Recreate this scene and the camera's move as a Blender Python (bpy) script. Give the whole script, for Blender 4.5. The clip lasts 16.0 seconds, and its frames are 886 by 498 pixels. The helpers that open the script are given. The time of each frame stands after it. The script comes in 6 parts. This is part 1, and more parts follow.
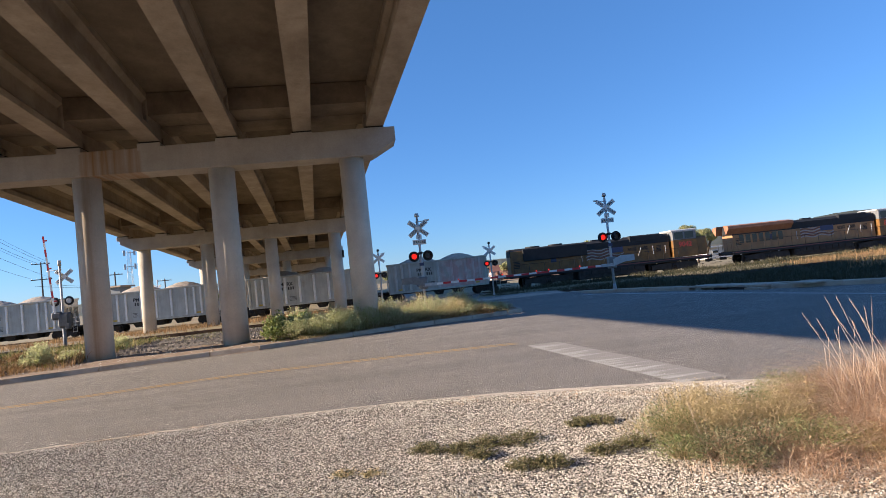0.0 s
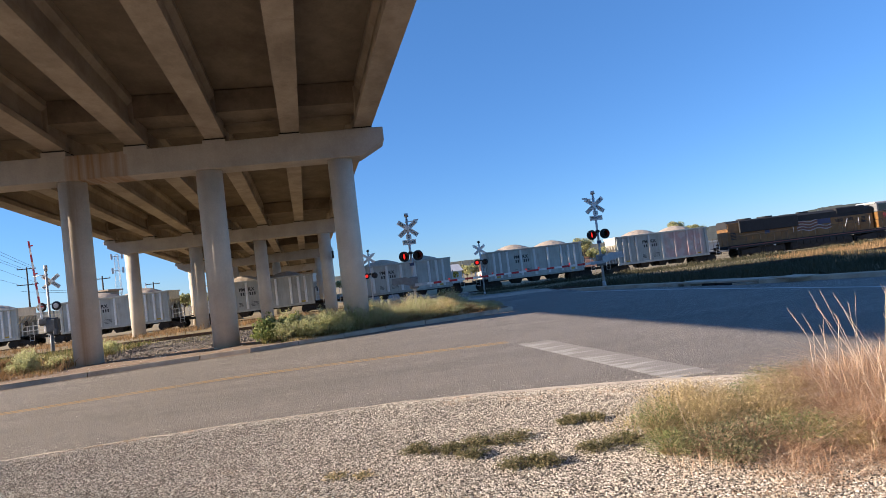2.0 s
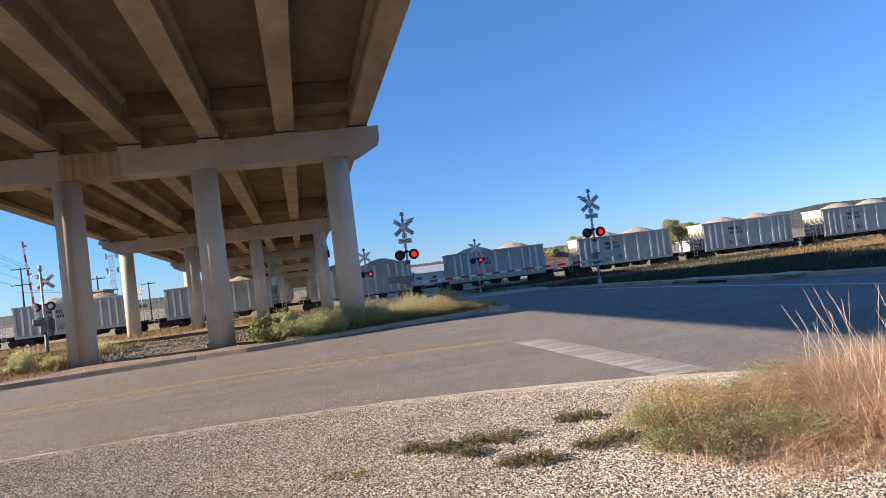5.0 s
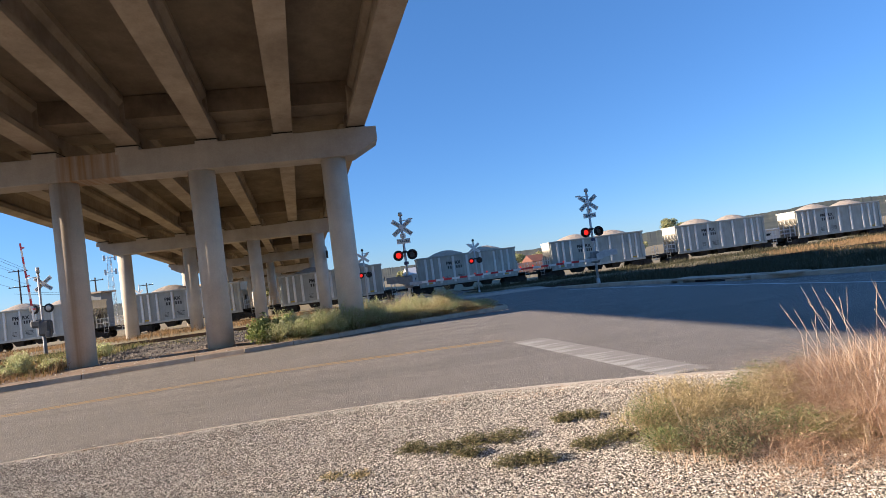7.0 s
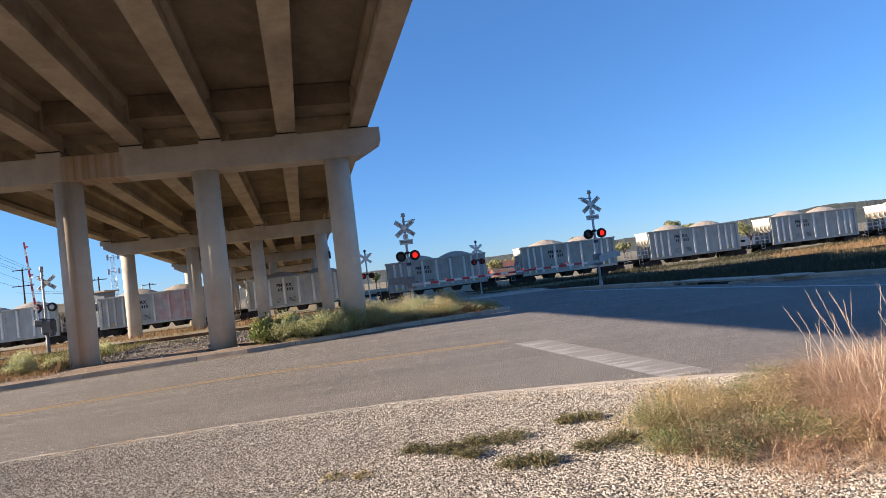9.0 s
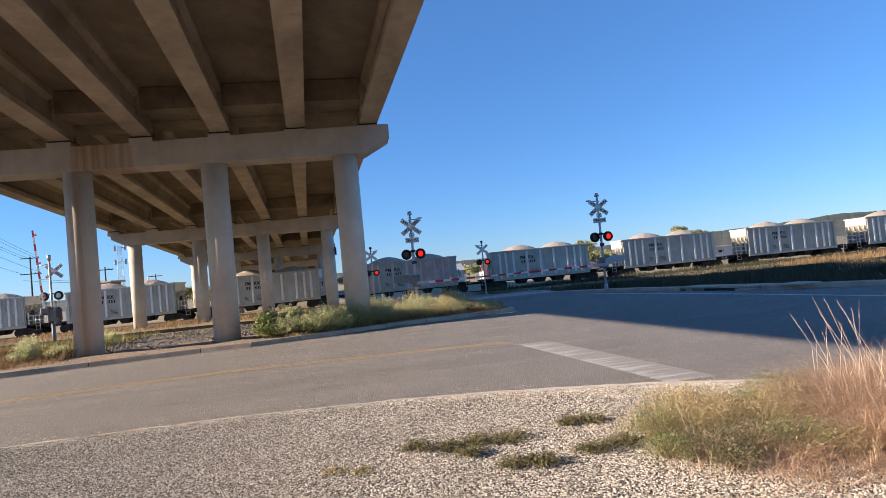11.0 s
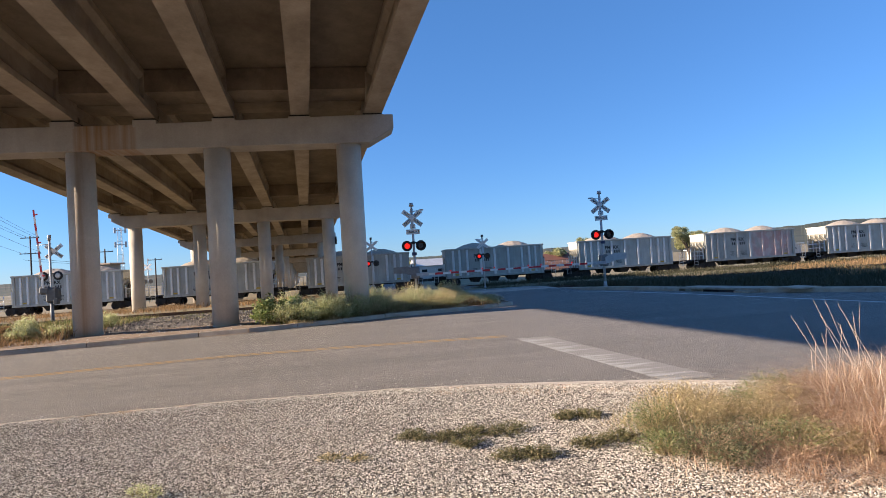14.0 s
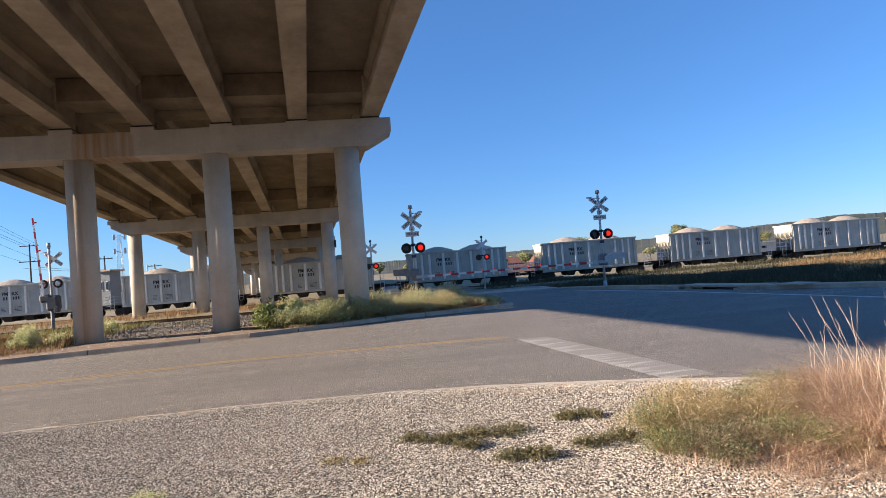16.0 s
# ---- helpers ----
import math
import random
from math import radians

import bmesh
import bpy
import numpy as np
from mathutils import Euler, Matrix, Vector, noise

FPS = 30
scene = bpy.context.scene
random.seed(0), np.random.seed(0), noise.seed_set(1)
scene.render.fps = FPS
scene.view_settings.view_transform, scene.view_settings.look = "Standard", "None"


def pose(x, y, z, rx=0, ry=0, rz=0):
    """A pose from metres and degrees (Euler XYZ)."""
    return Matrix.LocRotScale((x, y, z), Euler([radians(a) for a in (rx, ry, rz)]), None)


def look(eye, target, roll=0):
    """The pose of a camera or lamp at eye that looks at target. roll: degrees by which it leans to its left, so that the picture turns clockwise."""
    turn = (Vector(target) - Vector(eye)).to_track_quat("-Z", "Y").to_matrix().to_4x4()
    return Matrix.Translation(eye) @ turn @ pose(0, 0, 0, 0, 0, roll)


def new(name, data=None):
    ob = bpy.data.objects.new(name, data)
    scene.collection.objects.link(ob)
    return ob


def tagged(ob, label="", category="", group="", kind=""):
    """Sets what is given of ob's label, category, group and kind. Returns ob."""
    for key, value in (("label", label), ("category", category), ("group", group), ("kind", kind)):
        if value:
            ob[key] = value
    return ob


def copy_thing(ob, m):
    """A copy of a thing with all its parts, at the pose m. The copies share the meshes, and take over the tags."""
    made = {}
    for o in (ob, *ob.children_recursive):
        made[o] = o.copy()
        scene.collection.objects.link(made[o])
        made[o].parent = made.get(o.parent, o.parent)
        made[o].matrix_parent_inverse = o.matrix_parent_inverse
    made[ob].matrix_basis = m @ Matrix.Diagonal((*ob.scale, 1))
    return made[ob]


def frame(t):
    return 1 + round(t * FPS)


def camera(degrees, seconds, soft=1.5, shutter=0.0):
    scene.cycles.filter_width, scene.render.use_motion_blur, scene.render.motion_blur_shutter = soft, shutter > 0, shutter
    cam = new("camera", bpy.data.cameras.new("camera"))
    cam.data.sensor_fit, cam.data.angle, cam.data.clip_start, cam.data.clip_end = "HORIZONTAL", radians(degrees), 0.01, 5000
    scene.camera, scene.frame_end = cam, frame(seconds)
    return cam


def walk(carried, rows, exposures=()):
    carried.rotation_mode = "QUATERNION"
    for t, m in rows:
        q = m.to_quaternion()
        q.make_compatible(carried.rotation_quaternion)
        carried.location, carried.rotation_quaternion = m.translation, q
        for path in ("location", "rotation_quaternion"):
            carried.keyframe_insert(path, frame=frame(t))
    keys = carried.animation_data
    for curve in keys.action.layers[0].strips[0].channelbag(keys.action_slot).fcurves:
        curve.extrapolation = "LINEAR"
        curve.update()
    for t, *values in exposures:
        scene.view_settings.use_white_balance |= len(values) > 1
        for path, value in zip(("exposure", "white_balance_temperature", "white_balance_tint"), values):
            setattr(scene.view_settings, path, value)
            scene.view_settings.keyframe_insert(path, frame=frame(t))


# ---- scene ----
cam = camera(72.7, 16.0, soft=0.6)
PATH = [
    (0, (4.497, -22.562, 1.627), (4.785, -20.585, 1.717), -6.1),
    (0.5, (4.479, -22.567, 1.617), (4.776, -20.591, 1.705), -5.2),
    (1, (4.473, -22.572, 1.621), (4.777, -20.597, 1.708), -4.9),
    (1.5, (4.487, -22.582, 1.628), (4.804, -20.609, 1.713), -5.5),
    (2, (4.504, -22.586, 1.642), (4.824, -20.613, 1.726), -6.9),
    (2.5, (4.513, -22.585, 1.644), (4.838, -20.613, 1.718), -7.9),
    (3, (4.507, -22.577, 1.639), (4.836, -20.605, 1.698), -7.6),
    (3.5, (4.501, -22.573, 1.635), (4.831, -20.601, 1.694), -7.0),
    (4, (4.505, -22.589, 1.642), (4.835, -20.617, 1.717), -7.0),
    (6.5, (4.505, -22.594, 1.647), (4.843, -20.624, 1.724), -7.4),
    (7, (4.504, -22.593, 1.647), (4.842, -20.623, 1.724), -7.4),
    (7.5, (4.506, -22.588, 1.64), (4.843, -20.618, 1.72), -7.2),
    (8, (4.506, -22.574, 1.633), (4.838, -20.603, 1.717), -7.0),
    (8.5, (4.502, -22.586, 1.639), (4.829, -20.615, 1.723), -6.9),
    (9, (4.503, -22.588, 1.643), (4.833, -20.617, 1.725), -7.1),
    (11.5, (4.491, -22.574, 1.626), (4.803, -20.6, 1.708), -5.3),
    (12, (4.482, -22.578, 1.626), (4.8, -20.605, 1.707), -5.3),
    (12.5, (4.49, -22.57, 1.623), (4.81, -20.597, 1.697), -5.1),
    (13, (4.481, -22.565, 1.618), (4.799, -20.591, 1.682), -4.5),
    (13.5, (4.476, -22.56, 1.605), (4.787, -20.586, 1.663), -3.9),
    (14, (4.47, -22.562, 1.605), (4.78, -20.587, 1.664), -3.7),
    (14.5, (4.472, -22.556, 1.61), (4.783, -20.581, 1.668), -3.7),
    (15, (4.47, -22.557, 1.609), (4.781, -20.582, 1.664), -3.7),
    (15.5, (4.473, -22.56, 1.615), (4.785, -20.586, 1.667), -4.1),
    (16, (4.471, -22.596, 1.616), (4.783, -20.621, 1.68), -4.6),
]
walk(cam, [(t, look(eye, target, roll)) for t, eye, target, roll in PATH], exposures=((0, 1.46, 5660, 10), (16, 1.46, 5660, 10)))

# ---- daylight: low sun from the west side, clear sky ----
SUN_AZ, SUN_EL = radians(177.5), radians(19.4)      # direction to the sun, from +x
to_sun = Vector((math.cos(SUN_AZ) * math.cos(SUN_EL), math.sin(SUN_AZ) * math.cos(SUN_EL), math.sin(SUN_EL)))
world = bpy.data.worlds.new("world")
scene.world = world
world.use_nodes = True
wn, wl = world.node_tree.nodes, world.node_tree.links
sky = wn.new("ShaderNodeTexSky")
sky.sky_type = "NISHITA"
sky.sun_disc = False
sky.sun_elevation = SUN_EL
sky.sun_rotation = math.pi / 2 - SUN_AZ
sky.air_density, sky.dust_density, sky.ozone_density = 1.0, 0.0, 5.0
wn["Background"].inputs["Strength"].default_value = 0.058
tint = wn.new("ShaderNodeMix")
tint.data_type, tint.blend_type = "RGBA", "MULTIPLY"
tint.inputs[0].default_value, tint.inputs[7].default_value = 1.0, (0.85, 0.925, 1.06, 1)
wl.new(sky.outputs["Color"], tint.inputs[6])
haze = wn.new("ShaderNodeMix")
haze.data_type = "RGBA"
haze.inputs[0].default_value, haze.inputs[7].default_value = 0.27, (1.0, 2.35, 4.55, 1)
wl.new(tint.outputs[2], haze.inputs[6])
wl.new(haze.outputs[2], wn["Background"].inputs["Color"])
sun = new("sun", bpy.data.lights.new("sun", "SUN"))
sun.data.energy, sun.data.angle, sun.data.color = 5.0, radians(0.53), (1.0, 0.76, 0.52)
sun.matrix_world = look(to_sun * 100, (0, 0, 0))


# ---- mesh kit ----
def box(bm, c, s, bev=0.0, m=None):
    t = bmesh.new()
    bmesh.ops.create_cube(t, size=1.0, matrix=Matrix.Diagonal((*s, 1)))
    if bev:
        bmesh.ops.bevel(t, geom=t.edges[:], offset=bev, segments=1, affect="EDGES")
    return join(bm, t, (m or Matrix()) @ Matrix.Translation(c))


def join(bm, t, m=None):
    """Adds the small bmesh t to bm, by the pose m."""
    vs = [bm.verts.new(m @ v.co if m else v.co) for v in t.verts]
    t.verts.index_update()
    for f in t.faces:
        g = bm.faces.new([vs[v.index] for v in f.verts])
        g.smooth, g.material_index = f.smooth, f.material_index
    t.free()
    return bm


def tube(bm, p, q, r0, r1=None, n=10, caps=True, smooth=True):
    p, q, r1 = Vector(p), Vector(q), r0 if r1 is None else r1
    turn = (q - p).to_track_quat("Z", "Y").to_matrix()
    a = [bm.verts.new(p + turn @ Vector((r0 * math.cos(i * math.tau / n), r0 * math.sin(i * math.tau / n), 0))) for i in range(n)]
    b = [bm.verts.new(q + turn @ Vector((r1 * math.cos(i * math.tau / n), r1 * math.sin(i * math.tau / n), 0))) for i in range(n)]
    for i in range(n):
        bm.faces.new((a[i], a[(i + 1) % n], b[(i + 1) % n], b[i])).smooth = smooth
    if caps:
        bm.faces.new(a[::-1])
        bm.faces.new(b)
    return bm


def prism(bm, pts, p0, p1, axis="y"):
    """A polygon swept straight along an axis from p0 to p1; pts are the two other coordinates, counter-clockwise or not."""
    def put(u, v, w):
        return {"x": (w, u, v), "y": (u, w, v), "z": (u, v, w)}[axis]
    a = [bm.verts.new(put(u, v, p0)) for u, v in pts]
    b = [bm.verts.new(put(u, v, p1)) for u, v in pts]
    n = len(pts)
    for i in range(n):
        bm.faces.new((a[i], a[(i + 1) % n], b[(i + 1) % n], b[i]))
    bm.faces.new(a[::-1])
    bm.faces.new(b)
    bmesh.ops.recalc_face_normals(bm, faces=bm.faces[:])
    return bm


def mesh(name, bm, *mats):
    me = bpy.data.meshes.new(name)
    bm.to_mesh(me)
    bm.free()
    for m in mats:
        me.materials.append(m)
    return me


def part(name, bm, material, parent, label=""):
    mats = material if isinstance(material, (list, tuple)) else (material,)
    ob = new(name, bm if isinstance(bm, bpy.types.Mesh) else mesh(name, bm, *mats))
    ob.parent = parent
    return tagged(ob, label)


def thing(name, m, label, category, group="", kind=""):
    ob = new(name)
    ob.matrix_basis = m
    return tagged(ob, label, category, group, kind)


# ---- materials ----
def mat(name, build, rough=0.8, metal=0.0):
    m = bpy.data.materials.new(name)
    m.use_nodes = True
    nt = m.node_tree
    bsdf = nt.nodes["Principled BSDF"]
    bsdf.inputs["Roughness"].default_value, bsdf.inputs["Metallic"].default_value = rough, metal
    build(Nodes(nt, bsdf))
    return m


class Nodes:
    """A short hand for building a node material."""

    def __init__(self, nt, bsdf):
        self.nt, self.bsdf = nt, bsdf
        self.tc = nt.nodes.new("ShaderNodeTexCoord")
        self.geo = nt.nodes.new("ShaderNodeNewGeometry")

    def link(self, a, b):
        self.nt.links.new(a, b)

    def where(self, source="Object", scale=(1, 1, 1)):
        mp = self.nt.nodes.new("ShaderNodeMapping")
        mp.inputs["Scale"].default_value = scale
        self.link(self.geo.outputs["Position"] if source == "World" else self.tc.outputs[source], mp.inputs["Vector"])
        return mp.outputs["Vector"]

    def noise(self, scale, detail=4, rough=0.6, source="Object", stretch=(1, 1, 1)):
        n = self.nt.nodes.new("ShaderNodeTexNoise")
        n.inputs["Scale"].default_value, n.inputs["Detail"].default_value, n.inputs["Roughness"].default_value = scale, detail, rough
        self.link(self.where(source, stretch), n.inputs["Vector"])
        return n.outputs["Fac"]

    def voronoi(self, scale, source="World", feature="F1", out="Distance"):
        n = self.nt.nodes.new("ShaderNodeTexVoronoi")
        n.feature = feature
        n.inputs["Scale"].default_value = scale
        self.link(self.where(source), n.inputs["Vector"])
        return n.outputs[out]

    def ramp(self, fac, *stops):
        r = self.nt.nodes.new("ShaderNodeValToRGB")
        el = r.color_ramp.elements
        while len(el) < len(stops):
            el.new(0.5)
        for e, (p, c) in zip(el, stops):
            e.position = p
            e.color = (*c, 1) if isinstance(c, tuple) else (c, c, c, 1)
        self.link(fac, r.inputs["Fac"])
        return r.outputs["Color"]

    def mix(self, fac, a, b, kind="MIX"):
        x = self.nt.nodes.new("ShaderNodeMix")
        x.data_type, x.blend_type = "RGBA", kind
        for value, key in ((fac, 0), (a, 6), (b, 7)):
            if isinstance(value, (int, float)):
                x.inputs[key].default_value = value if key == 0 else (value, value, value, 1)
            elif isinstance(value, tuple):
                x.inputs[key].default_value = (*value, 1)
            else:
                self.link(value, x.inputs[key])
        return x.outputs[2]

    def random(self, kind="object"):
        if kind == "island":
            return self.geo.outputs["Random Per Island"]
        return self.nt.nodes.new("ShaderNodeObjectInfo").outputs["Random"]

    def math(self, op, a, b=0.0):
        x = self.nt.nodes.new("ShaderNodeMath")
        x.operation = op
        for i, v in enumerate((a, b)):
            if isinstance(v, (int, float)):
                x.inputs[i].default_value = v
            else:
                self.link(v, x.inputs[i])
        return x.outputs[0]

    def axis(self, which, source="World"):
        s = self.nt.nodes.new("ShaderNodeSeparateXYZ")
        self.link(self.geo.outputs["Position"] if source == "World" else self.tc.outputs[source], s.inputs[0])
        return s.outputs["XYZ".index(which)]

    def color(self, c):
        self.link(c, self.bsdf.inputs["Base Color"])

    def bump(self, height, strength=0.4, distance=0.02):
        b = self.nt.nodes.new("ShaderNodeBump")
        b.inputs["Strength"].default_value, b.inputs["Distance"].default_value = strength, distance
        self.link(height, b.inputs["Height"])
        self.link(b.outputs["Normal"], self.bsdf.inputs["Normal"])

    def rough(self, v):
        self.link(v, self.bsdf.inputs["Roughness"])


def speckled(name, a, b, scale=6.0, fine=60.0, rough=0.8, metal=0.0, bump=0.25, source="Object", dirt=None):
    """A surface between two colours, varied at two scales, with fine relief and, if given, dirt in patches."""
    def build(k):
        c = k.ramp(k.noise(scale, 6, 0.65, source), (0.3, a), (0.7, b))
        f = k.noise(fine, 3, 0.7, source)
        c = k.mix(0.5, c, k.ramp(f, (0.25, 0.45), (0.75, 1.0)), "MULTIPLY") if bump else c
        if dirt:
            c = k.mix(k.ramp(k.noise(scale * 0.45, 5, 0.7, source), (0.48, 0.0), (0.72, 0.8)), c, dirt)
        k.color(c)
        if bump:
            k.bump(f, bump, 0.01)
    return mat(name, build, rough, metal)


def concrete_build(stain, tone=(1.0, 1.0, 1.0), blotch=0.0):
    """Weathered concrete; tone: dims or lifts the colour for shade or bounce; blotch: how strongly damp brown patches
    darken it.
    """
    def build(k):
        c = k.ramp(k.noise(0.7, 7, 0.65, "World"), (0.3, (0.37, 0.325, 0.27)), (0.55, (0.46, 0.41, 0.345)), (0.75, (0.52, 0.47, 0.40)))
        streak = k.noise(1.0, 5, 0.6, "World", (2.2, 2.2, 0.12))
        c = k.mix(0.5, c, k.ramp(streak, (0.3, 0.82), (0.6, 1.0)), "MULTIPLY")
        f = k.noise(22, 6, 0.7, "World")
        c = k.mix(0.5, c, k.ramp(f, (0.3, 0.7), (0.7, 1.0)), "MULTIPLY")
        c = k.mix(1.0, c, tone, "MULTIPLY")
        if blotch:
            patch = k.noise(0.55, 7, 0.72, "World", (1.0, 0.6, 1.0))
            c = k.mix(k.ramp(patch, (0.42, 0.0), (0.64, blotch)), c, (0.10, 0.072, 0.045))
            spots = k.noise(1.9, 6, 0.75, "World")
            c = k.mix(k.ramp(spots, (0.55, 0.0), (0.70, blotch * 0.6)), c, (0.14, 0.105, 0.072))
        if stain:
            # rust-brown water streaks that run down round one place along x
            near = k.math("SUBTRACT", 1.0, k.math("MULTIPLY", k.math("ABSOLUTE", k.math("SUBTRACT", k.axis("X"), stain[0])), 1 / stain[1]))
            run = k.noise(1.0, 4, 0.6, "World", (5.0, 0.2, 0.16))
            fac = k.math("MULTIPLY", k.ramp(near, (0.0, 0.0), (stain[3], 1.0)), k.ramp(run, (0.32, 0.12), (0.66, stain[2])))
            c = k.mix(fac, c, (0.27, 0.145, 0.055))
        k.color(c)
        k.bump(f, 0.25, 0.02)
    return build


CONCRETE = mat("concrete", concrete_build(None), 0.85)
# deck and diaphragms: brown stains, plus underside shade put into the darker tone
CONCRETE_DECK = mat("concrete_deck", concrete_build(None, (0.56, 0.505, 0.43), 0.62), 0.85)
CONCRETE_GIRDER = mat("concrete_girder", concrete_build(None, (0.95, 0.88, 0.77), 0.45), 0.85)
CONCRETE_DIM = mat("concrete_dim", concrete_build(None, (0.66, 0.58, 0.48), 0.7), 0.85)
CONCRETE_STAINED = mat("concrete_stained", concrete_build((-3.55, 1.05, 0.95, 0.12)), 0.85)
# columns: base colour raised in place of bounce light from the ground
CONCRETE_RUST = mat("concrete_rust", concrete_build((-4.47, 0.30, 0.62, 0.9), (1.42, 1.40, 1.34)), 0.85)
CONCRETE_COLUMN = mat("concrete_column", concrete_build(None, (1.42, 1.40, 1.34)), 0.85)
RUBBER = speckled("bearing_rubber", (0.012, 0.012, 0.012), (0.03, 0.03, 0.03), rough=0.9)


def asphalt_build(k):
    c = k.ramp(k.noise(0.35, 6, 0.6, "World"), (0.3, (0.295, 0.267, 0.233)), (0.7, (0.365, 0.332, 0.292)))
    grit = k.voronoi(48)
    c = k.mix(k.ramp(k.noise(30, 3, 0.75, "World"), (0.50, 0.0), (0.60, 0.75)), c, (0.13, 0.115, 0.10))
    c = k.mix(0.85, c, k.ramp(grit, (0.08, 1.12), (0.55, 0.22)), "MULTIPLY")
    pale = k.noise(75, 2, 0.7, "World")
    c = k.mix(k.ramp(pale, (0.55, 0.0), (0.63, 0.9)), c, (0.64, 0.585, 0.52))
    worn = k.noise(1.0, 5, 0.6, "World", (0.10, 1.5, 1.0))
    c = k.mix(0.8, c, k.ramp(worn, (0.36, 0.78), (0.62, 1.08)), "MULTIPLY")
    c = k.mix(k.ramp(k.noise(1.1, 4, 0.6, "World"), (0.62, 0.0), (0.80, 0.25)), c, (0.12, 0.108, 0.095))
    k.color(c)
    k.bump(grit, 0.8, 0.010)


ASPHALT = mat("asphalt", asphalt_build, 0.9)


def gravel_build(k):
    cell = k.voronoi(60, out="Color")
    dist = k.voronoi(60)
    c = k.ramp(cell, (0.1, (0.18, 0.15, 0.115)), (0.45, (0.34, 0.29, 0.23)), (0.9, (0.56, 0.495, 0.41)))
    # crevice shade between the pebbles, put into the colour
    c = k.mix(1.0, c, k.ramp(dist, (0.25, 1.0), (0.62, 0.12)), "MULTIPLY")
    c = k.mix(0.6, c, k.ramp(k.noise(0.8, 4, 0.6, "World"), (0.3, 0.7), (0.7, 1.0)), "MULTIPLY")
    k.color(c)
    k.bump(k.math("SUBTRACT", 1.0, dist), 0.9, 0.03)


GRAVEL = mat("gravel_bed", gravel_build, 0.9)
DIRT = speckled("dirt", (0.22, 0.155, 0.105), (0.38, 0.28, 0.195), 2.2, 26, 0.95, bump=0.9, source="World", dirt=(0.19, 0.125, 0.08))
GRASSLAND = speckled("dry_grassland", (0.17, 0.15, 0.075), (0.35, 0.28, 0.16), 0.5, 14, 0.95, bump=0.6, source="World", dirt=(0.22, 0.16, 0.10))
KERB = speckled("kerb_concrete", (0.42, 0.345, 0.265), (0.56, 0.47, 0.37), 2.0, 40, 0.9, source="World", dirt=(0.20, 0.145, 0.10))
BALLAST = speckled("ballast_bed", (0.10, 0.088, 0.075), (0.23, 0.20, 0.175), 3.0, 24, 0.95, bump=0.8, source="World")


# ---- the lie of the land ----
def base(y):
    """Level at the junction, a little lower beyond, where the tracks cross."""
    s = min(max((y - 4) / 26, 0), 1)
    return -0.55 * s * s * (3 - 2 * s)


def kerb_y(x):
    """The road side of the kerb north of the side road."""
    xs = (-60, -12, -5, -2, 1.2, 3.5, 6.0, 8.5, 10.0, 10.7)
    ys = (-6.0, -4.6, -3.6, -2.75, -2.35, -1.6, -0.45, 0.0, 0.45, 0.9)
    return float(np.interp(x, xs, ys))


def verge_y(x):
    """Where the asphalt of the side road meets the gravel."""
    xs = (-60, -6, -0.3, 2.6, 5.0, 6.2, 8.4, 10.2, 12.5, 14.5)
    ys = (-14.3, -13.9, -13.62, -13.56, -13.8, -14.15, -14.95, -16.0, -18.2, -22.0)
    return float(np.interp(x, xs, ys))


def street_l(y):
    return float(np.interp(y, (-60, 1.0, 2.2, 9, 31, 130), (10.98, 10.98, 10.98, 9.4, 7.4, 0.0)))


def street_r(y):
    return float(np.interp(y, (-60, -8, -4, -2.4, -1, 1.2, 6.6, 9.5, 16, 31, 130), (28, 22.6, 20.8, 19.75, 19.3, 18.85, 17.7, 17.0, 16.4, 15.4, 8.5)))


def rail_y(x, k):
    """The middle of track k (0: the near one, 1: that of the train)."""
    return (14.6, 41.5)[k] - 0.06 * x


RAIL_Z = (-0.08, -0.55)


def sheet(name, xs, ys, z, material):
    """A level sheet with one height z(x, y) at each knot."""
    verts = [(x, y, z(x, y)) for y in ys for x in xs]
    n = len(xs)
    faces = [(j * n + i, j * n + i + 1, (j + 1) * n + i + 1, (j + 1) * n + i) for j in range(len(ys) - 1) for i in range(n - 1)]
    me = bpy.data.meshes.new(name)
    me.from_pydata(verts, [], faces)
    me.materials.append(material)
    return new(name, me)


def band(name, xs, low, high, z, material, steps=6):
    """A sheet between two edges low(x) and high(x)."""
    verts = [(x, low(x) + (high(x) - low(x)) * j / steps, 0) for j in range(steps + 1) for x in xs]
    verts = [(x, y, z(x, y)) for x, y, _ in verts]
    n = len(xs)
    faces = [(j * n + i, j * n + i + 1, (j + 1) * n + i + 1, (j + 1) * n + i) for j in range(steps) for i in range(n - 1)]
    me = bpy.data.meshes.new(name)
    me.from_pydata(verts, [], faces)
    me.materials.append(material)
    return new(name, me)


def land(x, y):
    h = base(y) - 0.03
    if -70 < x < 20.2 and verge_y(x) - 8 < y < kerb_y(x) + 0.4 or street_l(y) - 0.3 < x < street_r(y) + 0.3 and -90 < y < 130:
        return h - 0.35
    if y < -13 and x < 14:
        return h - 0.35
    if x > 20:
        h -= 0.30 * min(1, (x - 20) / 6) * max(0, 1 - abs(y - 5) / 30)
    if x < 8:
        # a low swell between the two tracks
        h += 0.30 * max(0, 1 - ((y - 24) / 7) ** 2) * min(1, (8 - x) / 4)
    r = math.hypot(x, y - 20)
    far = max(0, r - 120)
    n = noise.noise((x * 0.08, y * 0.08, 0))
    return h + 0.10 * n + far * 0.004 * (1 + n)


